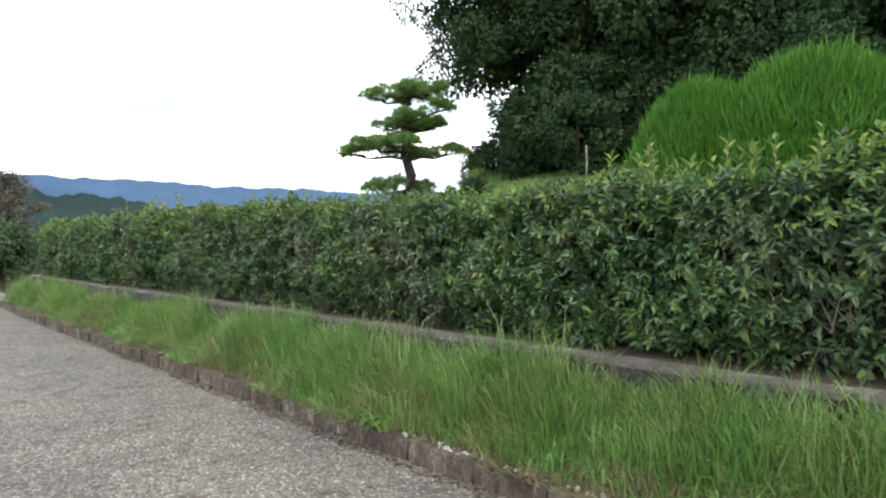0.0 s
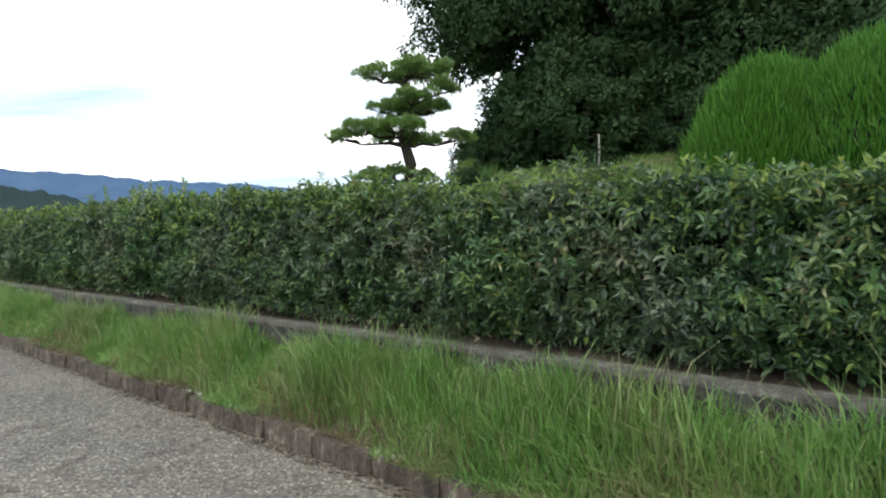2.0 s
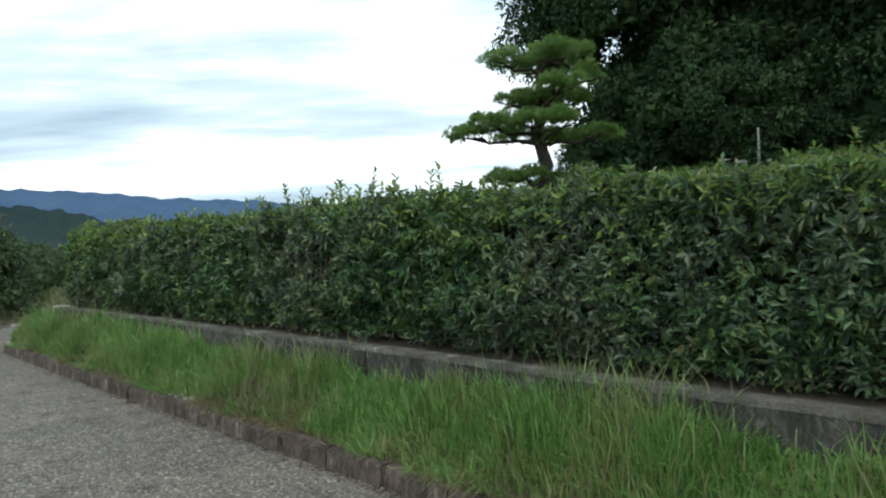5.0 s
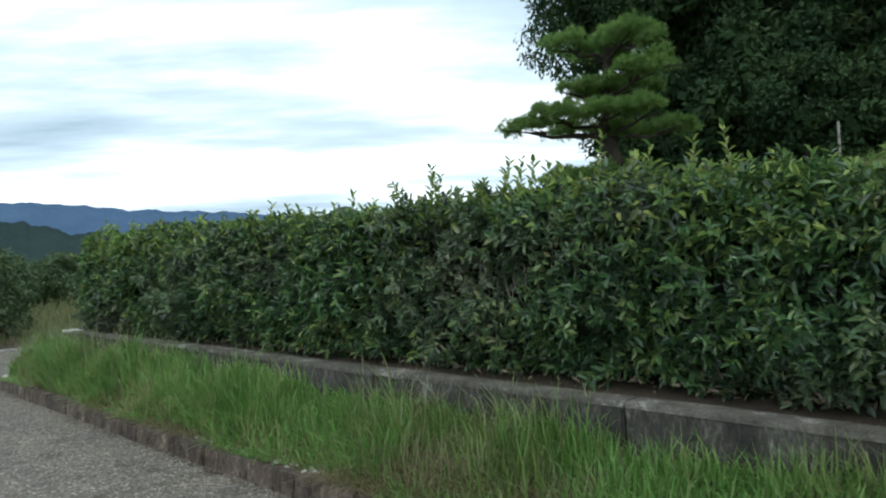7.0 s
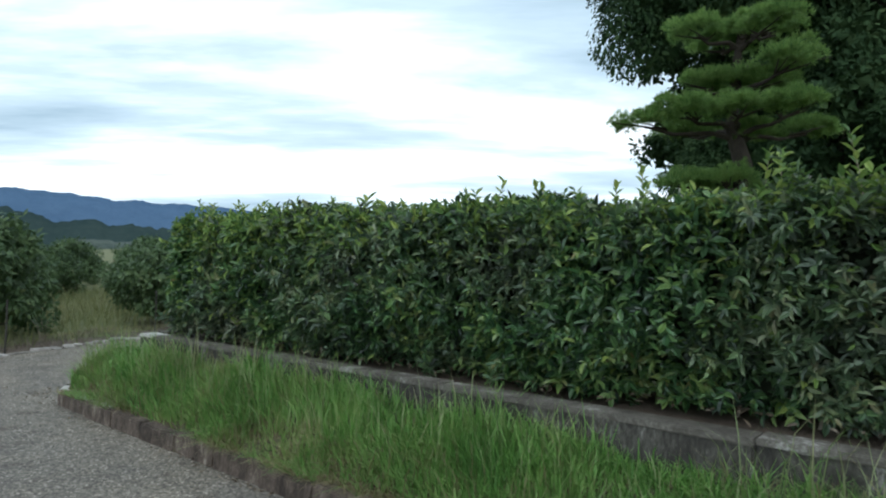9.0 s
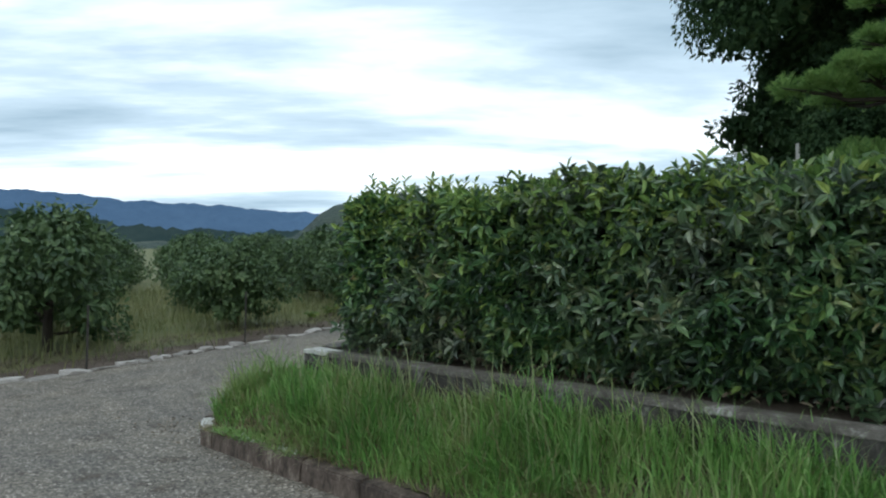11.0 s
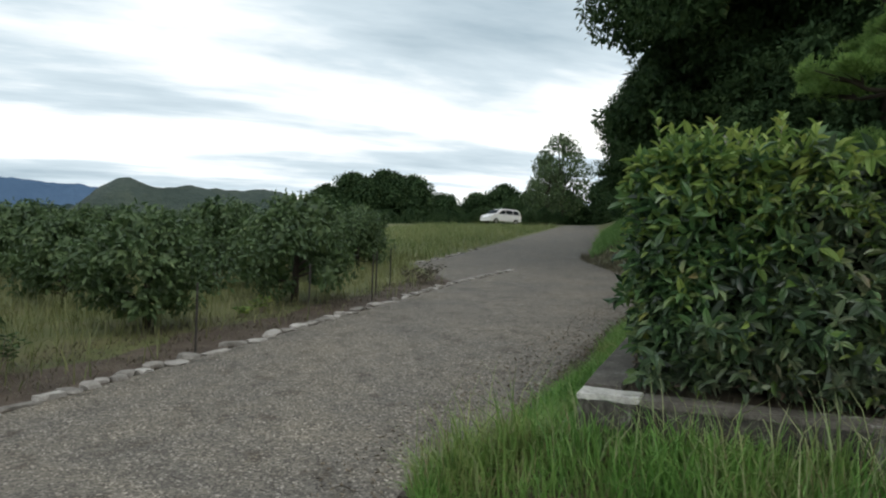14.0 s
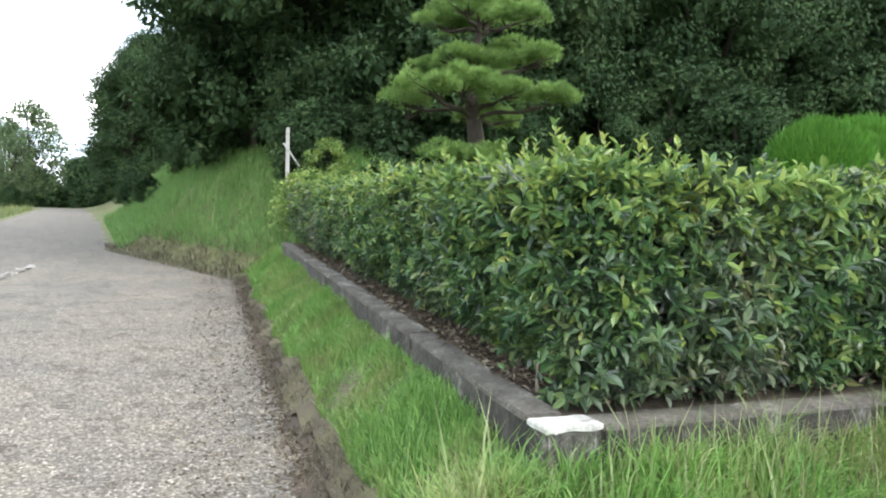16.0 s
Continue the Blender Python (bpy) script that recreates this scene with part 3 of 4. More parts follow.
    for yc, zc, a in ((11.76, 1.5, 0.36), (1.1, 1.25, 0.3)):
        hole = (pick == 0) & (((P[:, 1] - yc) / a) ** 2 + ((P[:, 2] - zc) / (a * 0.8)) ** 2 < 1)
        ok &= ~hole | (rng.uniform(0, 1, n) < (0.28, 1.0)[area_seed])
    return P[ok], N[ok], pick[ok]


def bulge(P):
    """Unevenness of the clipping."""
    return 0.07 * np.sin(P[:, 1] * 2.1 + P[:, 0] * 1.7) * np.cos(P[:, 2] * 3.1 + P[:, 1] * 0.9) + 0.05 * np.sin(P[:, 1] * 6.3 + P[:, 2] * 5.0 + P[:, 0] * 5.4) * np.sin(P[:, 2] * 7.1 - P[:, 1] * 3.2 + P[:, 0] * 2.0)


hedge = thing("hedge", (PX + 0.7, PY - 0.7, 0.7), "dense clipped evergreen hedge growing on the plinth", "hedge")


def hedge_sprays(count, each, size, inset, spread):
    """Leafy sprays over the hedge: a short twig each, leaves set spirally along it."""
    P, N, pick = hedge_shape(count, 0)
    count = len(P)
    top = pick >= 2
    P = P + N * (bulge(P)[:, None] + rng.normal(-inset, spread, count)[:, None])
    T = unit(N * 0.75 + rng.normal(0, 0.5, (count, 3)) + np.array([0, 0, 0.15]))
    A = unit(np.cross(T, unit(rng.normal(0, 1, (count, 3)))))
    B = np.cross(T, A)
    k = np.tile(np.arange(each), count)
    T, A, B, P, N, top = (np.repeat(q, each, 0) for q in (T, A, B, P, N, top))
    a = (k * 2.4 + np.repeat(rng.uniform(0, 6, count), each))[:, None]
    s = (k / each)[:, None]
    length = np.repeat(rng.uniform(0.07, 0.15, count), each)[:, None]
    D = unit(np.cos(a) * A + np.sin(a) * B + T * (0.25 + 0.9 * s) + np.array([0, 0, -0.15]) + rng.normal(0, 0.15, P.shape))
    Q = P + T * (s - 0.6) * length
    F = unit(T + np.array([0, 0, 0.7]) + rng.normal(0, 0.35, P.shape))
    L = size * rng.uniform(0.6, 1.25, len(P)) * np.repeat(rng.uniform(0.8, 1.2, count), each)
    L = L * np.interp(P[:, 1], (9, 17.5), (0.74, 1.0))
    return Q, D, F, L, top


def as_part(name, arrays, mat, parent, origin, label="", fold=True, ratio=0.4):
    P, D, F, L = arrays
    v, f = leaf_cloud(P - np.array(origin), D, F, L, L * ratio, fold)
    ob = part(name, mesh_of(name, v, f, mat), None, parent, label)
    ob["kind"] = "stuff"
    return ob


HO = (PX + 0.7, PY - 0.7, 0.7)
P, D, F, L, top = hedge_sprays(25000, 11, 0.084, 0.045, 0.055)
high = P[:, 2] - 0.082 * np.clip(P[:, 0] - PX - 0.3, 0, 30)
fresh = np.clip((high - 1.45) * 0.7, 0.03, 0.4) * (1 + 0.8 * np.sin(P[:, 1] * 1.3 + P[:, 0] * 2.1) * np.sin(P[:, 1] * 0.6 + 1))
corner = P[:, 1] > 17.5
crest = rng.uniform(0, 1, len(P)) < np.where(top, np.where(corner, 0.7, 0.5), fresh * np.where(corner, 1.7, 1.0))
k = ~top & ~crest
as_part("foliage", (P[k], D[k], F[k], L[k]), M_HEDGE, hedge, HO, "small dark glossy leaves", True, 0.4)
as_part("top_foliage", (P[crest], D[crest], F[crest], L[crest]), M_YOUNG, hedge, HO, "lighter young leaves on the clipped top")
k = top & ~crest
as_part("upper_foliage", (P[k], D[k], F[k], L[k]), M_HEDGE, hedge, HO)


Pi, Ni, pick = hedge_shape(90000, 1)
Pi = Pi + Ni * (bulge(Pi) - rng.uniform(0.06, 0.2, len(Pi)))[:, None]
as_part("inner_foliage", (Pi, unit(rng.normal(0, 1, Pi.shape)), unit(Ni + rng.normal(0, 0.6, Pi.shape)), rng.uniform(0.04, 0.085, len(Pi))), M_HEDGE, hedge, HO, "shaded inner leaves", False, 0.5)


Pb, Nb, pick = hedge_shape(36000, 1)
k = pick == 0
Pb[k, 0] = 2 * (PX + 0.18 + 0.5) - Pb[k, 0]
k = pick == 1
Pb[k, 1] = 2 * (PY - 0.2 - 0.5) - Pb[k, 1]
k = pick < 2
Pb, Nb = Pb[k], -Nb[k]
as_part("rear_foliage", (Pb, unit(Nb * 0.5 + rng.normal(0, 0.7, Pb.shape)), unit(Nb + rng.normal(0, 0.5, Pb.shape)), rng.uniform(0.06, 0.1, len(Pb))), M_HEDGE, hedge, HO, "leaves of the rear face", False, 0.5)


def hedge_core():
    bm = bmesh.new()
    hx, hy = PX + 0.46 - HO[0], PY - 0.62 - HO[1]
    # plain boxes, no branches; their dark colour is the shade between the leaves
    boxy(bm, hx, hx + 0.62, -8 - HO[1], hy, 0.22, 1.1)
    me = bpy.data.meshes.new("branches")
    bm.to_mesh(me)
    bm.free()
    me.materials.append(M_CORE_SHADE)
    part("core", me, None, hedge, "plain core box coloured near-black as inner shade")
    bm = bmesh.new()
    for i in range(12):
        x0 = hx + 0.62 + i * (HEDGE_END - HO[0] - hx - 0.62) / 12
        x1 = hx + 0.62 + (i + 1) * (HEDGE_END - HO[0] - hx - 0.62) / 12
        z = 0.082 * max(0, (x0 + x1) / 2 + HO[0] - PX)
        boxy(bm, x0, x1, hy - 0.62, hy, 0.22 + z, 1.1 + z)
    part("core", bm, M_CORE_SHADE, hedge, "plain core box coloured near-black as inner shade")
    for i in range(70):
        y = -7.5 - HO[1] + i * 0.385
        px = hx + 0.0 + 0.2 * rng.uniform()
        bm = bmesh.new()
        tube(bm, [(px, y, -0.08), (px + rng.normal(0, 0.03), y + rng.normal(0, 0.05), 0.26)], [0.013, 0.009], 5)
        part("stem", bm, M_TWIG, hedge)
    for i in range(26):
        x = hx + 0.3 + i * 0.44
        z = 0.082 * max(0, x + HO[0] - PX)
        bm = bmesh.new()
        tube(bm, [(x, hy + 0.04, -0.06 + z), (x + rng.normal(0, 0.05), hy + 0.06, 0.26 + z)], [0.013, 0.009], 5)
        part("stem", bm, M_TWIG, hedge)


hedge_core()
for yc, zc, a in ((11.76, 1.5, 0.36), (1.1, 1.25, 0.3)):
    for i in range(9):
        bm = bmesh.new()
        p = Vector((PX + 0.24 + rng.uniform(0, 0.1), yc + rng.uniform(-a, a) * 0.8, zc - a * 0.75)) - Vector(HO)
        q = p + Vector((rng.normal(0, 0.06), rng.normal(0, 0.16), a * rng.uniform(0.5, 1.5)))
        m = p.lerp(q, 0.5) + Vector((-0.04, rng.normal(0, 0.05), 0))
        tube(bm, [p, m, q], [0.0045, 0.0035, 0.002], 5)
        part("bare_twig", bm, M_TWIG, hedge, "leafless grey-brown twig")


def sprig(P0, h, seed, n):
    """One upright shoot: stem points and leaf arrays."""
    r = np.random.default_rng(seed)
    lean = r.normal(0, 0.18, 2)
    s = np.linspace(0, 1, 5)
    pts = np.stack([P0[0] + lean[0] * h * s ** 1.5, P0[1] + lean[1] * h * s ** 1.5, P0[2] - 0.1 + (h + 0.1) * s], 1)
    w = np.linspace(0.25, 1, n)
    B = np.stack([np.interp(w, s, pts[:, i]) for i in range(3)], 1)
    a = np.arange(n) * 2.4 + r.uniform(0, 6)
    D = np.stack([np.cos(a), np.sin(a), 0.75 + 0.6 * w], 1)
    return pts, B, D


def hedge_sprigs():
    i = 0
    spots = []
    for _ in range(90):
        y = rng.uniform(-6, PY - 0.3)
        spots.append((PX + 0.25 + rng.uniform(0, 0.8), y, 1.97, rng.uniform(0.02, 0.08) + (0.2 * rng.uniform() ** 2 if 12.5 < y else 0)))
    for _ in range(70):
        x = PX + 0.25 + rng.uniform(0, 1) ** 1.5 * 9
        spots.append((x, PY - 0.3 - rng.uniform(0, 0.7), 1.97 + 0.082 * (x - PX), rng.uniform(0.05, 0.28)))
    for _ in range(30):
        spots.append((PX + 0.2 + rng.uniform(0, 0.8), rng.uniform(10.4, 13.4), 1.97, rng.uniform(0.1, 0.36)))
    for _ in range(35):
        spots.append((PX + 0.2 + rng.uniform(0, 0.8), rng.uniform(0.8, 3.0), 1.97, rng.uniform(0.1, 0.28)))
    for s in spots:
        i += 1
        low = 0.0 if s[0] > PX + 1.2 else float(hedge_height(s[1])) - 1.14
        pts, b, d = sprig((s[0], s[1], s[2] + low), s[3], i, int(6 + s[3] * 34))
        bm = bmesh.new()
        tube(bm, [Vector(p) - Vector(HO) for p in pts], [0.004, 0.0035, 0.003, 0.0025, 0.0015], 4)
        d = unit(d)
        n = unit(np.array([[0, 0, 1.0]]) - d * d[:, 2:3])
        size = 0.064 * rng.uniform(0.7, 1.4, len(b))
        v, f = leaf_cloud(b - np.array(HO), d, n, size, size * 0.4, True)
        shoot = part("shoot", mesh_of("shoot", v, f, M_YOUNG), None, hedge)
        part("stem", bm, M_TWIG, shoot)


hedge_sprigs()


# ---- trees ----
def tree_shape(name, height, spread, trunk, clumps, leaves, size, leaf_mat, seed, crown_low=0.3, droop=0.2, core=0, label="", category="tree", fold=False, ratio=0.5, limb_low=0.25, bark=M_BARK, limbs=10, lean=(0, 0)):
    """A tree at the origin: tapered trunk, limbs to each clump, and a crown of leaf clumps."""
    r = np.random.default_rng(seed)
    t = thing(name, (0, 0, 0), label, category)
    bm = bmesh.new()
    bend = r.normal(0, 0.03 * height, 2)
    tp = [(bend[0] * s * s, bend[1] * s * s, height * 0.8 * s - (0.15 if s == 0 else 0)) for s in np.linspace(0, 1, 7)]
    tube(bm, tp, [trunk * (1.25 - s) ** 0.8 for s in np.linspace(0, 1, 7)], 9)
    part("trunk", bm, bark, t)
    C, R = [], []
    for i in range(clumps):
        h = crown_low + (1 - crown_low) * ((i + 0.5) / clumps) ** 0.85
        prof = math.sin(math.pi * min(1, max(0.08, (h - crown_low) / (1 - crown_low) * 0.8 + 0.2))) ** 0.6
        a = i * 2.4 + r.normal(0, 0.4)
        q = spread * prof * math.sqrt(r.uniform(0.25, 1.0))
        C.append((math.cos(a) * q, math.sin(a) * q, h * height * 0.93))
        R.append(spread * r.uniform(0.25, 0.42))
    C, R = np.array(C), np.array(R)
    C[:, :2] += np.array(lean)
    for c in C[:: max(1, len(C) // limbs)]:
        s = min(0.95, max(limb_low, c[2] / height * 0.75))
        p0 = Vector((bend[0] * s * s, bend[1] * s * s, height * 0.8 * s * 0.92))
        p1 = Vector(c)
        m = p0.lerp(p1, 0.5) + Vector((0, 0, -0.04 * height))
        bm = bmesh.new()
        tube(bm, [p0, m, p1], [trunk * 0.45, trunk * 0.28, trunk * 0.08], 5)
        part("limb", bm, bark, t)
    k = r.choice(len(C), leaves, p=R ** 2 / (R ** 2).sum())
    U = unit(r.normal(0, 1, (leaves, 3)))
    rad = R[k] * (0.55 + 0.5 * r.uniform(0, 1, leaves) ** 0.6)
    P = C[k] + U * rad[:, None] * np.array([1, 1, 0.72])
    D = unit(U * 0.6 + r.normal(0, 0.7, (leaves, 3)) + np.array([0, 0, -droop * 2]))
    N = unit(U + np.array([0, 0, 0.6]) + r.normal(0, 0.5, (leaves, 3)))
    v, f = leaf_cloud(P, D, N, size * r.uniform(0.6, 1.4, leaves), size * ratio * r.uniform(0.7, 1.2, leaves), fold)
    ob = part("crown", mesh_of("crown", v, f, leaf_mat), None, t)
    ob["kind"] = "stuff"
    if core:
        k = r.choice(len(C), core)
        P = C[k] * np.array([0.8, 0.8, 0.97]) + np.clip(r.normal(0, 0.3, (core, 3)), -0.5, 0.5) * R[k][:, None]
        v, f = leaf_cloud(P, unit(r.normal(0, 1, (core, 3))), unit(r.normal(0, 1, (core, 3))), size * 1.8, size * 1.4, False)
        part("inner_crown", mesh_of("inner_crown", v, f, leaf_mat), None, t)["kind"] = "stuff"
    return t


def put(t, x, y, turn=0, scale=1.0, z=None, group="", first=False, tall=1.0):
    m = Matrix.Translation((x, y, float(land_z(x, y)) if z is None else z)) @ Matrix.Rotation(turn, 4, "Z")
    ob = t if first else copy_thing(t, m)
    if first:
        t.matrix_basis = m
    ob.scale = (scale, scale, scale * tall)
    return tagged(ob, group=group)


# dark wood on the hill
forest = [tree_shape("forest_tree", 15.0, 3.6, 0.34, 70, 30000, 0.21, M_FOREST, 40 + i, 0.06, 0.5, 9000, "tall dark evergreen broadleaf tree at the wood's edge", "tree", limb_low=0.12) for i in range(3)]
edge = tree_shape("forest_tree", 15.5, 3.6, 0.24, 60, 34000, 0.19, M_FOREST, 55, 0.27, 0.5, 8000, "tall dark evergreen tree leaning out at the wood's end", "tree", limb_low=0.4, limbs=4, lean=(-1.2, 1.9))
put(edge, 21.8, 17.0, 0.0, 1.0, group="dark wood", first=True)
put(edge, 26.9, 19.5, 0.3, 1.1, group="dark wood")
spots = [(23.3, 14.9), (22.2, 10.8), (24.0, 6.8), (22.6, 2.4), (23.8, -2.0), (22.5, -6.2), (23.5, -10.5), (22.5, -15)]
for i in range(1, 4):
    spots.append((26 + i * 6, 19.0 + 0.2 * i))
spots += [(60, 27.2), (66, 26.5), (74, 29)]
for i, (x, y) in enumerate(spots):
    put(forest[i % 3], x, y, i * 1.9, 1.04 + 0.1 * math.sin(i * 3.3), group="dark wood", first=i < 3, tall=0.8 if x > 45 else 1.0)
deep = tree_shape("forest_tree", 16.0, 3.8, 0.3, 50, 11000, 0.36, M_FOREST, 58, 0.06, 0.5, 3000, "tall dark evergreen tree deeper in the wood", "tree", limbs=4)
for i in range(7):
    put(deep, 28.5 + 1.3 * math.sin(i * 1.7 + 1), 19.0 - 5.2 * i, i * 2.1, 1.04, group="dark wood", first=i == 0)
shrubs = [tree_shape("wood_shrub", 2.6, 1.35, 0.06, 18, 4600, 0.13, M_FOREST, 90 + i, 0.05, 0.25, 1500, "dark leafy shrub under the trees", "shrub", limbs=4) for i in range(2)]
for i in range(2, 17):
    x, y = 18.6 + 1.3 * math.sin(i * 2.9), 17.4 - 2.0 * i
    put(shrubs[i % 2], x, y, i * 2.2, 0.95 + 0.25 * math.sin(i * 1.3), group="shrubs under the wood", first=i < 4)
for i in range(10):
    x, y = 21.2 + 0.8 * math.sin(i * 1.9), 14.0 - 2.9 * i
    put(shrubs[i % 2], x, y, i * 1.2, 1.7 + 0.3 * math.sin(i * 2.3), group="shrubs under the wood")
for i, (x, y, k) in enumerate(((34, 23.6, 0.5), (40, 24.8, 0.6), (47, 26.0, 0.7), (53, 26.6, 0.8), (30, 21.8, 0.6), (60, 36.5, 0.6), (70, 38, 0.7), (78, 38.5, 0.6), (16.5, 16.8, 0.6), (18.9, 16.9, 0.6), (20.5, 17.6, 0.9), (18.7, 18.2, 0.8), (19.4, 18.6, 0.5), (19.6, 15.4, 1.7), (20.4, 16.6, 1.4), (19.3, 13.2, 1.5), (11.8, 17.2, 0.5), (25.2, 19.4, 2.1), (26.2, 20.6, 2.0), (21.4, 18.0, 1.5))):
    put(shrubs[i % 2], x, y, i * 1.2, k, group="roadside shrubs")
bush = tree_shape("bank_bush", 2.0, 1.0, 0.04, 16, 3000, 0.11, M_YOUNG, 99, 0.05, 0.1, 600, "light green leafy bush at the hedge's end", "bush", limbs=4)
put(bush, 16.8, 18.7, 0, 0.85, first=True, group="bank bushes")
put(bush, 17.9, 18.0, 2.0, 0.6, group="bank bushes")
airy = tree_shape("airy_tree", 11.0, 3.0, 0.16, 26, 4200, 0.36, M_ORCHARD, 96, 0.2, 0.2, 0, "thin-crowned tree with sky between its branches", "tree", limbs=14)
for i, (x, y, k) in enumerate(((85, 39.8, 1.15), (90, 43.5, 1.0), (80, 40.5, 0.7))):
    put(airy, x, y, i * 2.0, k, group="trees beyond the meadow", first=i == 0)
# woods and single trees beyond the meadow, round crowns down to the ground
far = tree_shape("far_tree", 10.0, 5.0, 0.25, 40, 9000, 0.55, M_FOREST, 97, 0.03, 0.2, 2500, "dark round tree in the woods beyond the meadow", "tree", limbs=4)
for i, (x, y, k) in enumerate(((120, 100, 1.05), (125, 96, 1.35), (130, 91, 1.45), (135, 87, 1.4), (141, 82, 1.05), (150, 100, 1.3), (122, 66, 0.85), (126, 62, 1.05), (129, 57, 0.95), (119, 72, 0.55), (116, 77, 0.5), (126, 52, 0.8), (117, 83, 0.5), (113, 49, 0.6), (108, 90, 0.6), (105, 44, 0.7), (100, 95, 0.5), (112, 70, 0.4), (108, 60, 0.45), (104, 53, 0.5), (105, 36, 0.9), (113, 31, 1.1), (96, 30.5, 0.8), (88, 28, 1.0), (118, 40, 1.0))):
    put(far, x, y, i * 2.7, k, group="far woods", first=i == 0)

# orchard
orchard = [tree_shape("orchard_tree", 1.85, 1.08, 0.06, 24, 4200, 0.115, M_ORCHARD, 70 + i, 0.2, 0.3, 700, "low round fruit tree with dark green leaves in grass", "fruit tree", False, 0.5, 0.12, limbs=7) for i in range(3)]
n = 0
spots = [(3.9, 26.6), (7.16, 26.4), (10.5, 26.3), (0.2, 27.2)]
for r in range(6):
    for c in range(11):
        spots.append((-14 + 3.2 * c + (1.5 if r % 2 else 0) + 0.4 * math.sin(len(spots) * 2.3), 29.6 + 3.3 * r + 0.35 * math.cos(len(spots) * 1.7)))
spots = [q for q in spots if q[0] > -0.5] + [(19.5, 31.0), (21.5, 31.6)]
for x, y in spots:
    put(orchard[n % 3], x, y, n * 1.3, 0.98 + 0.1 * math.sin(n * 3.9) + (0.24 if n == 0 else 0), group="orchard trees", first=n < 3)
    n += 1
tall = tree_shape("brownish_tree", 6.2, 1.4, 0.12, 30, 6000, 0.13, M_BARE, 81, 0.2, 0.2, 500, "tall brownish thin-leaved tree beyond the orchard", "tree")
put(tall, 12.2, 80.0, 0, 2.2, first=True, tall=0.68)
put(tall, 9.2, 83.0, 2.0, 2.1, tall=0.66)


# ---- clipped garden pine ----
def pine():
    r = np.random.default_rng(5)
    bx, by = 12.85, 15.95
    z0 = float(land_z(bx, by))
    t = thing("garden_pine", (bx, by, z0), "cloud-pruned garden pine with flat needle pads", "pine tree")
    bm = bmesh.new()
    tall = (6.35 - z0) / 5.0
    tp = [(q[0], q[1], q[2] * tall) for q in ((0.05, -0.1, -0.15), (0.0, 0.0, 0.9), (0.08, -0.08, 1.8), (-0.05, 0.1, 2.7), (0.0, 0.05, 3.6), (-0.1, -0.02, 4.4), (-0.06, 0.0, 4.9))]
    tube(bm, tp, [0.22, 0.19, 0.165, 0.14, 0.11, 0.07, 0.03], 10)
    part("trunk", bm, M_BARK, t)
    right = (0.658, -0.753)
    deep = (0.753, 0.658)
    pads = [  # sideways, depth, height, half width, half depth, half height
        (-0.85, -0.2, 6.35, 0.52, 0.6, 0.32), (0.2, 0.0, 6.45, 0.6, 0.7, 0.38), (0.75, 0.1, 6.55, 0.5, 0.6, 0.42), (0.0, 0.8, 6.4, 0.6, 0.55, 0.34), (0.1, -0.8, 6.3, 0.65, 0.6, 0.34), (1.05, -0.1, 5.95, 0.32, 0.7, 0.3),
        (-0.6, 0.1, 5.45, 0.45, 0.5, 0.2), (0.25, -0.2, 5.4, 0.7, 0.6, 0.26), (0.1, 1.0, 5.5, 0.6, 0.6, 0.26), (0.3, -1.2, 5.45, 0.55, 0.55, 0.26), (0.8, 0.3, 5.5, 0.35, 0.5, 0.2),
        (-1.75, 0.0, 4.62, 0.55, 0.5, 0.22), (-1.05, -0.2, 4.8, 0.62, 0.7, 0.34), (-0.45, 1.3, 4.75, 0.7, 0.65, 0.3), (0.4, -1.35, 4.65, 0.6, 0.65, 0.28), (0.4, 0.2, 4.55, 0.6, 0.6, 0.24), (-0.3, -0.8, 4.75, 0.6, 0.5, 0.28),
        (1.35, 0.1, 4.6, 0.45, 0.5, 0.25),
        (-0.95, 0.2, 3.5, 0.5, 0.5, 0.18), (-0.4, -0.4, 3.52, 0.5, 0.5, 0.2), (0.35, 0.6, 3.5, 0.42, 0.5, 0.18)]
    for k, (s, d, h, a, b, c) in enumerate(pads):
        cx, cy = right[0] * s + deep[0] * d, right[1] * s + deep[1] * d
        cz = 1.45 + (h - 1.45) * 0.96 - z0
        lumps = int(7 + a * b * 16)
        each, n = 44, 9
        w, q = r.uniform(0, 2 * np.pi, lumps), np.sqrt(r.uniform(0, 1, lumps)) * 0.82
        LX, LY = np.cos(w) * q, np.sin(w) * q
        LR = r.uniform(0.15, 0.29, lumps)
        LZ = (1 - q ** 2) * c * r.uniform(0.2, 0.95, lumps) + r.normal(0, 0.04, lumps)
        own = np.repeat(np.arange(lumps), each)
        U = unit(r.normal(0, 1, (lumps * each, 3)))
        U[:, 2] = np.where(U[:, 2] < -0.2, -U[:, 2], U[:, 2])
        Q = np.stack([cx + right[0] * LX[own] * a + deep[0] * LY[own] * b, cy + right[1] * LX[own] * a + deep[1] * LY[own] * b, cz - 0.12 + LZ[own]], 1)
        Q = Q + U * (LR[own] * r.uniform(0.5, 1.0, len(own)))[:, None] * np.array([1, 1, 0.75])
        B = np.repeat(Q, n, 0)
        D = unit(np.repeat(U, n, 0) * 0.8 + np.array([0, 0, 0.45]) + r.normal(0, 0.5, (len(B), 3)))
        N = unit(r.normal(0, 1, (len(B), 3)))
        v, f = leaf_cloud(B, D, N, r.uniform(0.07, 0.14, len(B)), 0.014, False)
        part("needle_pad", mesh_of("needle_pad", v, f, M_PINE), None, t)["kind"] = "stuff"
        hb = max(0.6, cz - 0.3)
        zs = [q[2] for q in tp]
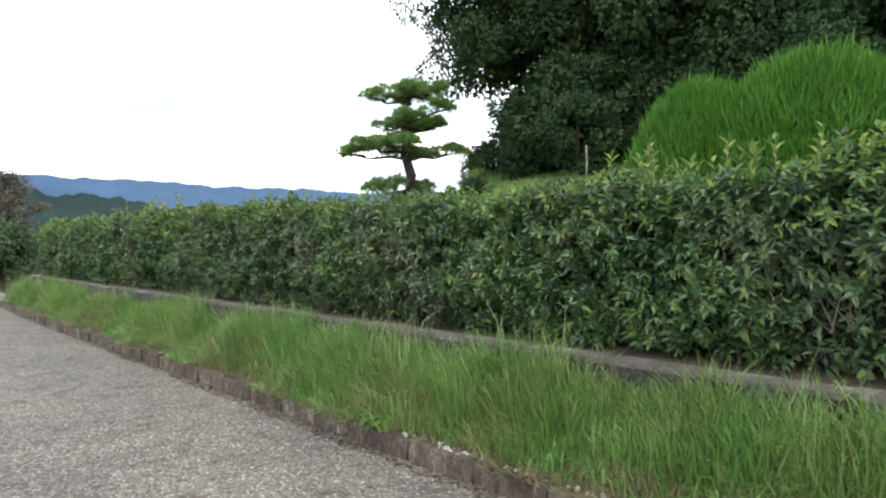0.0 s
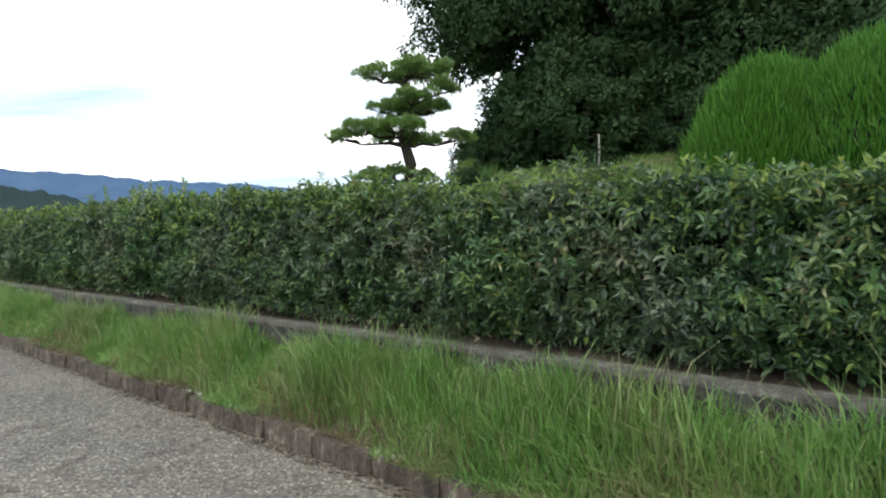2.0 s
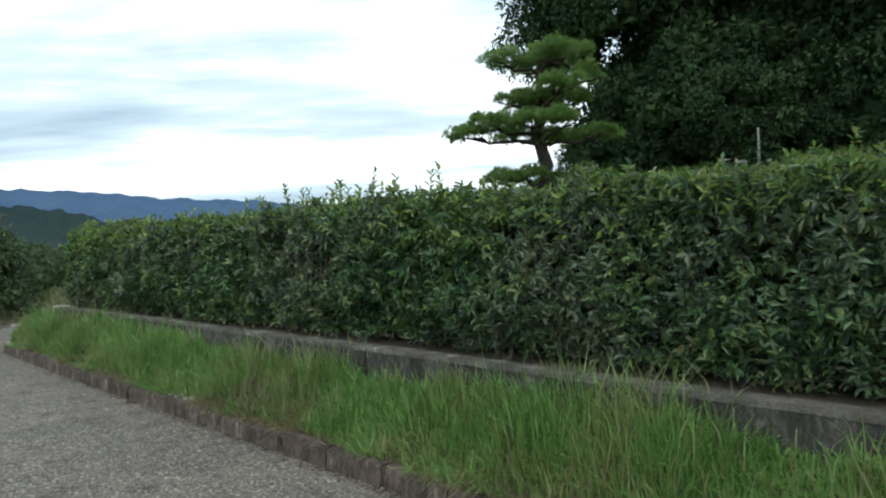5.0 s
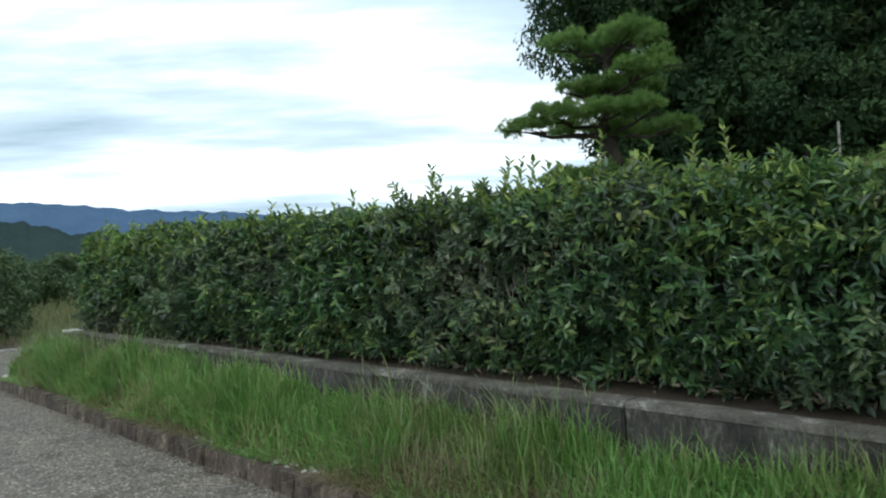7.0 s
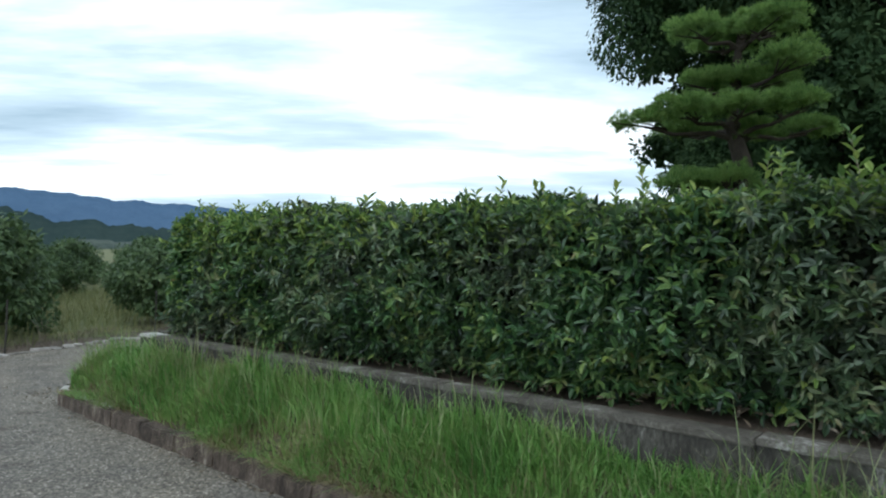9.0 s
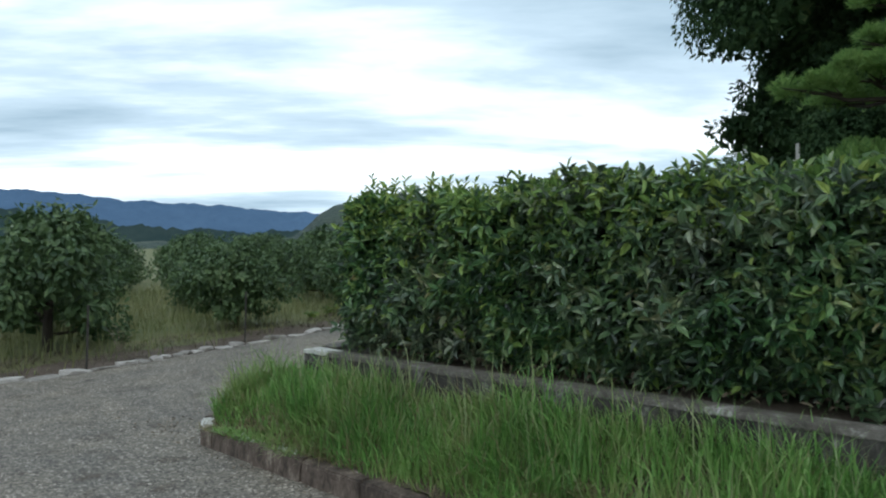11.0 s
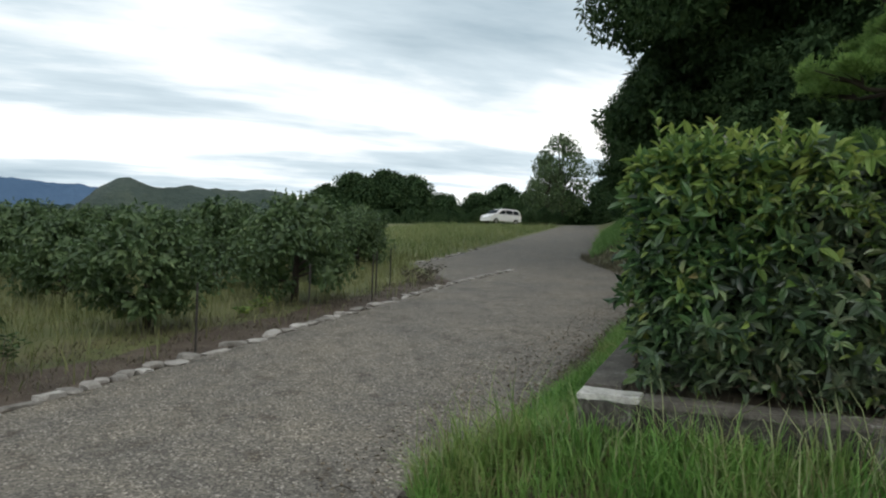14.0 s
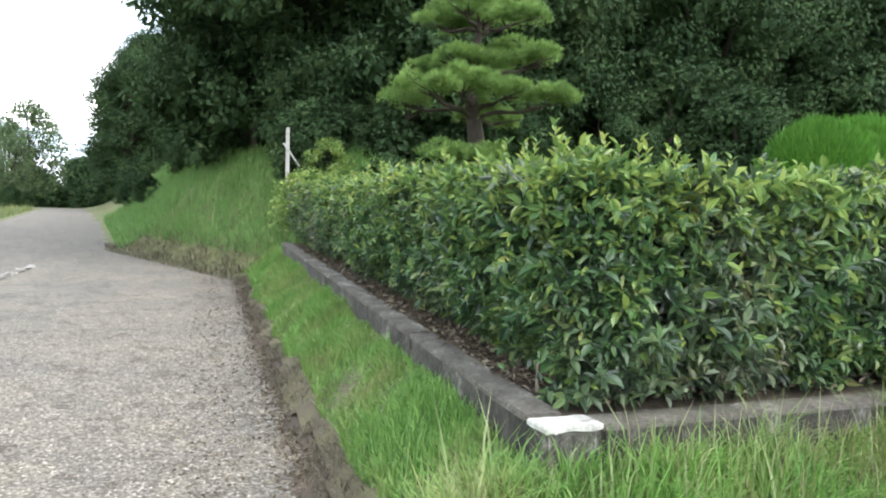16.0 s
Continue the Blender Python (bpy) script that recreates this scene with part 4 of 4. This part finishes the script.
        p0 = Vector((float(np.interp(hb, zs, [q[0] for q in tp])), float(np.interp(hb, zs, [q[1] for q in tp])), min(hb, zs[-1])))
        p1 = Vector((cx, cy, cz - 0.12))
        bm = bmesh.new()
        tube(bm, [p0, p0.lerp(p1, 0.3) + Vector((0.04, -0.03, 0.05)), p0.lerp(p1, 0.65) + Vector((-0.04, 0.05, -0.06)), p1], [0.06, 0.045, 0.034, 0.018], 6)
        for w in range(5):
            e = p1 + Vector((r.uniform(-1, 1) * a * 0.8, r.uniform(-1, 1) * b * 0.8, 0.05))
            tube(bm, [p1.lerp(p0, 0.25), e], [0.025, 0.008], 4)
        part("limb", bm, M_BARK, t)
    return t


pine()


# ---- rounded grassy shrub ----
def mound():
    t = thing("rounded_shrub", (13.0, 5.0, float(land_z(13, 5))), "large rounded shrub of fine upright green blades", "shrub")
    o = np.array(t.location)
    lobes = [((13.3, 6.7, 2.3), (1.6, 1.5, 2.5)), ((13.7, 4.7, 2.3), (2.0, 2.15, 2.8))]
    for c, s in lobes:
        # solid ellipsoid added inside the blades, coloured as their inner shade
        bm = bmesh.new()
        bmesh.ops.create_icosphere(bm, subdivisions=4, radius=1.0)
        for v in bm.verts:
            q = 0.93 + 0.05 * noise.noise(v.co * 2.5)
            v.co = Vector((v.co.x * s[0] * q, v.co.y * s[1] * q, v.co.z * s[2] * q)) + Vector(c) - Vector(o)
        part("inner_growth", bm, M_CORE_SHADE, t)
        n = 30000
        U = unit(rng.normal(0, 1, (n, 3)))
        U[:, 2] = np.abs(U[:, 2]) * np.where(rng.uniform(0, 1, n) < 0.25, -1, 1)
        P = np.array(c) - o + U * np.array(s) * rng.uniform(0.9, 1.0, n)[:, None]
        D = unit(U * 0.35 + np.array([0, 0, 0.9]) + rng.normal(0, 0.25, (n, 3)))
        v, f = leaf_cloud(P, D, unit(U + rng.normal(0, 0.3, (n, 3))), rng.uniform(0.13, 0.32, n) + 0.25 * rng.uniform(0, 1, n) ** 8, 0.03, False)
        part("foliage", mesh_of("foliage", v, f, M_MOUND), None, t)["kind"] = "stuff"


mound()

# ---- edging stones and fence posts ----
edging = thing("stone_edging", (3, 24.2, 0), "uneven row of pale edging stones beside the road", "edging", kind="structure")
stone_meshes = []
for k in range(8):
    bm = bmesh.new()
    bmesh.ops.create_icosphere(bm, subdivisions=2, radius=0.5)
    for v in bm.verts:
        v.co = Vector((max(-0.42, min(0.42, v.co.x)), max(-0.4, min(0.4, v.co.y)), max(-0.35, min(0.33, v.co.z))))
        v.co *= 1 + 0.3 * noise.noise(v.co * 2.2 + Vector((k * 5.1, 0, 0)))
    me = bpy.data.meshes.new("edging_stone")
    bm.to_mesh(me)
    bm.free()
    me.materials.append(M_STONE)
    stone_meshes.append(me)
x = -2.6
i = 0
while x < 30:
    w = 0.15 + 0.27 * (0.5 + 0.5 * math.sin(i * 12.9898)) ** 1.5
    y = float(stone_line(np.array(min(x, 15.0) if x < 20 else x))) + 0.07 + 0.04 * math.sin(i * 3.3)
    if x < 19.8 or (x > 20.6 and math.sin(i * 7.3) > -0.2):
        b = part("edging_stone", stone_meshes[i % 8], None, edging)
        b.location = (x + w / 2 - 3, y - 24.2, float(road_z(x, y)) + 0.02)
        b.scale = (w * 1.25, 0.2 + 0.07 * math.sin(i * 1.7), 0.13 + 0.05 * math.sin(i * 2.9))
        b.rotation_euler = (0.1 * math.sin(i * 1.1), 0.1 * math.sin(i * 2.3), 0.3 * math.sin(i * 4.7))
    x += w + 0.005
    i += 1


def fence_post():
    t = thing("fence_post", (0, 0, 0), "thin dark rusty iron fence post in soil", "fence post", "posts along the orchard")
    bm = bmesh.new()
    tube(bm, [(0, 0, -0.1), (0.004, 0.0, 0.4), (0, 0.004, 0.86)], [0.015, 0.015, 0.014], 6)
    part("shaft", bm, M_POST, t)
    bm = bmesh.new()
    tube(bm, [(0, 0.004, 0.855), (0, 0.004, 0.88)], [0.018, 0.011], 6)
    part("cap", bm, M_POST, t)
    return t


post = fence_post()
for i, (x, y) in enumerate(((3.62, 24.28), (6.15, 24.48), (9.07, 24.95), (11.2, 25.02), (12.0, 25.4), (13.7, 26.0), (0.9, 24.4), (-1.8, 24.4))):
    put(post, x, y, i, 1.0 + 0.05 * math.sin(i * 5), first=i == 0)


# tall grass and dead grass in the orchard
def on_field(x, y):
    return (y > stone_line(x) + 0.25) & ~((x > 15) & (y < stone_line(x) + 0.4))


x, y = scatter(42000, -8, 24, 24.4, 38, on_field)
k = rng.uniform(0, 1, len(x)) < np.where(y < 25.7, 0.12, np.where(y < 27, 0.6, 1.0))
grass("field_grass", x[k], y[k], land_z, 0.14, 0.42, 0.5, 0.014, M_FIELD, "tall yellow-green grass between the orchard trees", clump=0.9)
x, y = scatter(16000, -4, 17, 24.3, 26.3, on_field)
grass("dead_grass", x, y, land_z, 0.03, 0.12, 1.3, 0.01, M_BARE, "brown dead grass on the roadside soil")
x, y = scatter(40000, 18, 62, 26, 48, lambda x, y: y > stone_line(x) + 0.3)
grass("meadow_grass", x, y, land_z, 0.15, 0.5, 0.5, 0.03, M_MEADOW, "olive green meadow grass above the road", clump=1.0)
x, y = scatter(60000, 6.5, 22, -4, 20.0, lambda x, y: ((y < 18.0) | (x > HEDGE_END + 0.4)) & (y < right_edge(x) - 1.0))
grass("lawn_grass", x, y, land_z, 0.06, 0.2, 0.5, 0.02, M_GRASS, "green grass on the slope behind the hedge")


# ---- far hills ----
def ridge(name, dist, az0, az1, height, mat, label, seed, rough=1.0, base=-20.0):
    n, V, F = 360, [], []
    for i in range(n + 1):
        a = radians(az0 + (az1 - az0) * i / n)
        h = max(2.0, height(math.degrees(a)) + rough * dist * 0.004 * noise.fractal(Vector((math.degrees(a) * 0.45, seed, 0)), 0.8, 2.1, 6))
        for d, k in ((0.86, 0.0), (0.92, 0.45), (0.97, 0.82), (1.0, 1.0), (1.06, 0.6), (1.2, 0.0)):
            q = d + 0.02 * noise.noise(Vector((math.degrees(a) * 0.3, d * 20, seed)))
            V.append((math.sin(a) * dist * q, math.cos(a) * dist * q, base + (h - base) * k))
    for i in range(n):
        for k in range(5):
            p = i * 6 + k
            F.append((p, p + 6, p + 7, p + 1))
    return tagged(new(name, mesh_of(name, V, F, mat, True)), label, "hills", kind="structure")


def bump_at(c, w, h):
    return lambda a: h * math.exp(-((a - c) / w) ** 2)


def tan(d):
    return math.tan(radians(d))


ridge("backdrop_mountains", 2300, -25, 70, lambda a: 2300 * (tan(5.9) - 0.0085 + 0.005 * float(smooth01((a - 22) / 10)) - 0.02 * max(0, a - 18) / 22 - 0.05 * max(0, (a - 42) / 15)), M_HAZE_BLUE, "forested mountain range far away, blue haze painted into its colour", 3.0, 1.1)
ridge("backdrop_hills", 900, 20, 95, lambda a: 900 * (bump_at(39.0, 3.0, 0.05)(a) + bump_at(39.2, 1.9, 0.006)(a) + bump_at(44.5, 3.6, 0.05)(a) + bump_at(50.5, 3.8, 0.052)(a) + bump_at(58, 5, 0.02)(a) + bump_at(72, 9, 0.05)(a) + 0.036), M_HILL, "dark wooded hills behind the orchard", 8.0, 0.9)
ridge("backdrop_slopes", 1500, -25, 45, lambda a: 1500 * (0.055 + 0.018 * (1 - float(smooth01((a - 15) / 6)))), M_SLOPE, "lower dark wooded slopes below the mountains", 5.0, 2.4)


# ---- bank beside the rising road ----
x, y = scatter(120000, 15.2, 44, 14.5, 27, lambda x, y: (y < right_edge(x) - np.where(x < 25, 0.9, 0.15)) & (y > right_edge(x) - 4.0))
grass("bank_grass", x, y, land_z, 0.2, 0.55, 0.6, 0.018, M_BANK, "tall green grass on the roadside bank")
x, y = scatter(26000, 15.2, 27, 18, 25, lambda x, y: (y < right_edge(x) + 0.25) & (y > right_edge(x) - 1.2))
grass("bank_dead_grass", x, y, land_z, 0.06, 0.28, 1.0, 0.016, M_BARE, "brown weeds and dead stalks at the bank's foot")


def litter(n, x0, x1, y0, y1):
    x, y = rng.uniform(x0, x1, n), y0 + (y1 - y0) * rng.normal(0.5, 0.22, n)
    P = np.stack([x, y, road_z(x, y) + 0.02], 1)
    D = np.concatenate([rng.normal(0, 1, (n, 2)), rng.normal(0, 0.25, (n, 1))], 1)
    v, f = leaf_cloud(P, D, np.array([[0, 0, 1.0]]) + rng.normal(0, 0.3, (n, 3)), rng.uniform(0.02, 0.05, n), 0.018, True)
    return tagged(new("leaf_litter", mesh_of("leaf_litter", v, f, M_LITTER)), "brown fallen leaves and grit along the road edge", "leaf litter", kind="stuff")


M_LITTER = leafy("fallen_leaves", [(0.0, (0.05, 0.04, 0.03)), (0.5, (0.13, 0.10, 0.07)), (1.0, (0.26, 0.22, 0.16))], 0.3, through_light=0.05)
litter(11000, 3.2, 17, 19.9, 20.4)
litter(1500, 2.7, 17, 20.2, 21.2)
litter(2600, 2.7, 2.87, -8, 20)
V, F = [], []
for i, x in enumerate(np.arange(3.55, 17.01, 0.06)):
    for k in range(5):
        y = 19.92 + k * (0.08 + 0.028 * patches(x * 0.8, 3.0) + 0.022 * patches(x * 3.1, 9.0))
        V.append((x, y, float(road_z(x, y)) + (0.035, 0.04, 0.034, 0.024, 0.006)[k] + 0.006 * patches(x * 3, y * 4)))
    if i:
        F += [((i - 1) * 5 + k, i * 5 + k, i * 5 + k + 1, (i - 1) * 5 + k + 1) for k in range(4)]
tagged(new("dirt_edge", mesh_of("dirt_edge", V, F, M_SOIL, True)), "ragged strip of dark dirt along the road edge", "dirt", kind="structure")


x, y = scatter(9000, 3.4, 16, 19.78, 20.22, lambda x, y: patches(x * 2, y * 2) > -0.3)
grass("edge_straw", x, y, lambda x, y: np.maximum(verge_z(x, y), road_z(x, y) + 0.03), 0.02, 0.09, 1.6, 0.007, M_BARE, "dead straw and weeds along the road edge")

# ---- wooden marker and parked car ----
def marker():
    x, y = 18.1, 19.0
    t = thing("marker_post", (x, y, float(land_z(x, y))), "pale grey wooden post with a leaning brace on the bank", "post")
    h = 4.75 - float(land_z(x, y))
    bm = bmesh.new()
    boxy(bm, -0.045, 0.045, -0.045, 0.045, -0.15, h, 0.008)
    part("upright", bm, M_GREYWOOD, t)
    bm = bmesh.new()
    boxy(bm, -0.03, 0.03, -0.02, 0.02, 0, 0.7, 0.006)
    bmesh.ops.transform(bm, matrix=Matrix.Translation((-0.02, -0.3, h - 0.98)) @ Matrix.Rotation(radians(-35), 4, "X"), verts=bm.verts)
    part("brace", bm, M_GREYWOOD, t)


marker()
for i in range(2):
    x, y = 17.4, 12.6 - 6.0 * i
    t = thing("garden_stake", (x, y, float(land_z(x, y))), "thin pale wooden stake in front of the wood", "stake", "stakes before the wood")
    bm = bmesh.new()
    tube(bm, [(0, 0, -0.1), (0.01, 0, 0.5), (0, 0.01, 1.0)], [0.035, 0.035, 0.03], 6)
    part("shaft", bm, M_GREYWOOD, t)


def car(x, y, turn):
    t = thing("parked_car", (0, 0, 0), "white minivan parked on the meadow", "car")
    W = 1.7
    prof = [(-2.1, 0.35), (-2.15, 0.75), (-2.08, 1.05), (-1.9, 1.5), (-1.6, 1.62), (0.2, 1.66), (0.65, 1.55), (1.3, 1.08), (1.95, 0.92), (2.14, 0.68), (2.12, 0.32)]
    bm = bmesh.new()
    sides = []
    for w, k in ((-W / 2, 0.82), (-W / 2 * 0.9, 1.0), (W / 2 * 0.9, 1.0), (W / 2, 0.82)):
        ring = []
        for px, pz in prof:
            inset = 1.0 if pz < 1.06 else 1 - 0.16 * (pz - 1.06) / 0.6
            ring.append(bm.verts.new((px * (0.985 if k < 1 else 1), w * inset, pz if k == 1 else pz - 0.03 * (pz > 0.5))))
        sides.append(ring)
    for a, b in zip(sides, sides[1:]):
        for i in range(len(prof) - 1):
            bm.faces.new((a[i], a[i + 1], b[i + 1], b[i]))
        bm.faces.new((a[-1], a[0], b[0], b[-1]))
    bm.faces.new(sides[0][::-1])
    bm.faces.new(sides[-1])
    bmesh.ops.recalc_face_normals(bm, faces=bm.faces)
    body = part("body", bm, M_CAR, t)

    def glass(corners, name="side_window"):
        bm = bmesh.new()
        vs = [bm.verts.new(c) for c in corners]
        bm.faces.new(vs)
        bmesh.ops.solidify(bm, geom=bm.faces[:], thickness=0.02)
        part(name, bm, M_GLASS, body)
    for s in (-1, 1):
        f = lambda px, pz: (px, s * (W / 2 * (1 - 0.16 * (pz - 1.06) / 0.6) + 0.012), pz)
        glass([f(-1.85, 1.08), f(-1.7, 1.46), f(-1.0, 1.5), f(-1.0, 1.08)])
        glass([f(-0.92, 1.08), f(-0.92, 1.5), f(0.0, 1.5), f(0.0, 1.08)])
        glass([f(0.08, 1.08), f(0.08, 1.5), f(0.5, 1.45), f(1.1, 1.08)])
    glass([(0.72, -0.66, 1.55), (0.72, 0.66, 1.55), (1.33, 0.74, 1.12), (1.33, -0.74, 1.12)], "windscreen")
    glass([(-2.0, -0.68, 1.12), (-2.0, 0.68, 1.12), (-1.89, 0.62, 1.46), (-1.89, -0.62, 1.46)], "rear_window")
    for s in (-1, 1):
        bm = bmesh.new()
        boxy(bm, -2.17, -2.05, s * 0.7 - 0.09, s * 0.7 + 0.09, 0.8, 1.1, 0.02)
        part("tail_lamp", bm, M_LAMP, body)
        bm = bmesh.new()
        boxy(bm, 1.9, 2.13, s * 0.62 - 0.16, s * 0.62 + 0.16, 0.66, 0.82, 0.03)
        part("headlight", bm, M_RIM, body)
        for px in (-1.35, 1.35):
            bm = bmesh.new()
            bmesh.ops.create_cone(bm, cap_ends=True, segments=20, radius1=0.31, radius2=0.31, depth=0.2, matrix=Matrix.Translation((px, s * 0.78, 0.31)) @ Matrix.Rotation(radians(90), 4, "X"))
            wheel = part("wheel", bm, M_TYRE, t)
            bm = bmesh.new()
            bmesh.ops.create_cone(bm, cap_ends=True, segments=16, radius1=0.2, radius2=0.18, depth=0.03, matrix=Matrix.Translation((px, s * 0.89, 0.31)) @ Matrix.Rotation(radians(90), 4, "X"))
            part("rim", bm, M_RIM, wheel)
    t.matrix_basis = pose(x, y, float(land_z(x, y)) - 0.01, 0, 0, turn)


car(66.0, 41.5, 150)

# bare soil beside the edging stones, and the kept leaves at the hedge's corner
V, F = [], []
for i, x in enumerate(np.arange(-4, 17.01, 0.5)):
    for k in range(5):
        y = float(stone_line(np.array(x))) + 0.02 + k * (0.33 + 0.05 * math.sin(x * 1.9))
        V.append((x, y, float(land_z(x, y)) + 0.016 * (k < 4) - 0.02 * (k == 4) + 0.012 * math.sin(x * 5 + k)))
    if i:
        F += [((i - 1) * 5 + k, i * 5 + k, i * 5 + k + 1, (i - 1) * 5 + k + 1) for k in range(4)]
tagged(new("soil_strip", mesh_of("soil_strip", V, F, M_SOIL, True)), "bare brown soil beside the edging stones", "soil", kind="structure")
V, F = [], []
for i, t in enumerate(np.linspace(0, 1, 40)):
    for k in range(3):
        V.append((PX + 0.15 + 0.35 * k, -9 + t * (PY - 0.15 + 9), 0.752 + 0.032 * k + 0.008 * math.sin(t * 90 + k * 2)))
    if i:
        F += [((i - 1) * 3 + k, (i - 1) * 3 + k + 1, i * 3 + k + 1, i * 3 + k) for k in range(2)]
tagged(new("soil_bed", mesh_of("soil_bed", V, F, M_SOIL, True)), "dark earth bed under the hedge", "soil", kind="structure")
V, F = [], []
for i, x in enumerate(np.linspace(PX + 0.15, HEDGE_END, 30)):
    for k in range(3):
        V.append((x, PY - 0.15 - 0.35 * k, plinth_top(x) - 0.012 + 0.006 * math.sin(x * 4 + k * 2)))
    if i:
        F += [((i - 1) * 3 + k, (i - 1) * 3 + k + 1, i * 3 + k + 1, i * 3 + k) for k in range(2)]
tagged(new("soil_bed", mesh_of("soil_bed", V, F, M_SOIL, True)), "dark earth bed under the hedge", "soil", kind="structure")

leaf_meshes = []
for k in range(6):
    v, f = leaf_cloud(np.zeros((1, 3)), np.array([[1.0, 0, 0]]), np.array([[0, 0, 1.0]]), 0.066 + 0.006 * k, 0.027 + 0.002 * (k % 3), True)
    leaf_meshes.append(mesh_of("leaf", v, f, M_HEDGE if k % 3 else M_YOUNG))
P, N, pick = hedge_shape(60000, 1)
near = np.hypot(P[:, 0] - PX, P[:, 1] - PY) < 1.6
P, N = P[near][:300], N[near][:300]
P = P + N * (bulge(P) + rng.uniform(0.0, 0.05, len(P)))[:, None]
for i in range(len(P)):
    b = part("leaf", leaf_meshes[i % 6], None, hedge)
    d = Vector(N[i]) * 0.6 + Vector(rng.normal(0, 0.6, 3)) + Vector((0, 0, -0.2))
    b.matrix_basis = Matrix.Translation(Vector(P[i]) - Vector(HO)) @ d.to_track_quat("X", "Z").to_matrix().to_4x4()

# fallen leaves in the bed under the hedge's end, and low weeds at the orchard's edge
n = 5000
x = PX + 0.2 + 12 * rng.uniform(0, 1, n) ** 1.6
y = PY - rng.uniform(0.17, 0.75, n)
k = x < PX + 0.7
y[k] = rng.uniform(5, PY - 0.2, k.sum())
x[k] = PX + rng.uniform(0.19, 0.6, k.sum())
P = np.stack([x, y, 0.775 + 0.082 * np.maximum(0, x - PX) + rng.uniform(0, 0.02, n) + np.where(k, 0.03, 0.0)], 1)
D = np.concatenate([rng.normal(0, 1, (n, 2)), rng.normal(0, 0.3, (n, 1))], 1)
v, f = leaf_cloud(P, D, np.array([[0, 0, 1.0]]) + rng.normal(0, 0.4, (n, 3)), rng.uniform(0.03, 0.075, n), 0.022, True)
tagged(new("bed_litter", mesh_of("bed_litter", v, f, M_LITTER)), "brown fallen leaves on the earth under the hedge", "leaf litter", kind="stuff")


def weed(x, y, spread, height, count, mat, label):
    """A low leafy weed: a few stems from one root, leaves along them."""
    t = thing("roadside_weed", (x, y, float(land_z(x, y))), label, "weed", "weeds by the orchard")
    B, D = [], []
    for q in range(count):
        a = q * 2.4 + rng.uniform(0, 0.6)
        top = Vector((math.cos(a) * spread * rng.uniform(0.4, 1), math.sin(a) * spread * rng.uniform(0.4, 1), height * rng.uniform(0.6, 1)))
        bm = bmesh.new()
        mid = top * 0.5 + Vector((0, 0, height * 0.15))
        tube(bm, [(0, 0, -0.03), mid, top], [0.006, 0.005, 0.003], 4)
        part("stem", bm, M_TWIG, t)
        for w in range(7):
            B.append(Vector((0, 0, 0)).lerp(top, 0.3 + 0.1 * w) + Vector((0, 0, height * 0.1)))
            D.append((math.cos(a + w * 2.4), math.sin(a + w * 2.4), 0.35))
    D = unit(np.array(D))
    v, f = leaf_cloud(np.array([tuple(q) for q in B]), D, np.array([[0, 0, 1.0]]) + rng.normal(0, 0.2, (len(B), 3)), rng.uniform(0.07, 0.13, len(B)), 0.045, True)
    part("foliage", mesh_of("foliage", v, f, mat), None, t)["kind"] = "stuff"


weed(9.2, 26.0, 0.22, 0.25, 7, M_YOUNG, "small yellow-green weed in soil under fruit trees")
weed(8.6, 25.9, 0.15, 0.18, 6, M_YOUNG, "small yellow-green weed in soil under fruit trees")
weed(4.6, 25.6, 0.3, 0.4, 9, M_ORCHARD, "dark leafy weed standing in pale grass")
weed(14.6, 25.6, 0.35, 0.4, 10, M_BARE, "brown withered weed beside the edging stones")
weed(15.8, 25.9, 0.4, 0.45, 11, M_BARE, "brown withered weed beside the edging stones")
weed(15.2, 26.3, 0.3, 0.35, 9, M_BARE, "brown withered weed beside the edging stones")
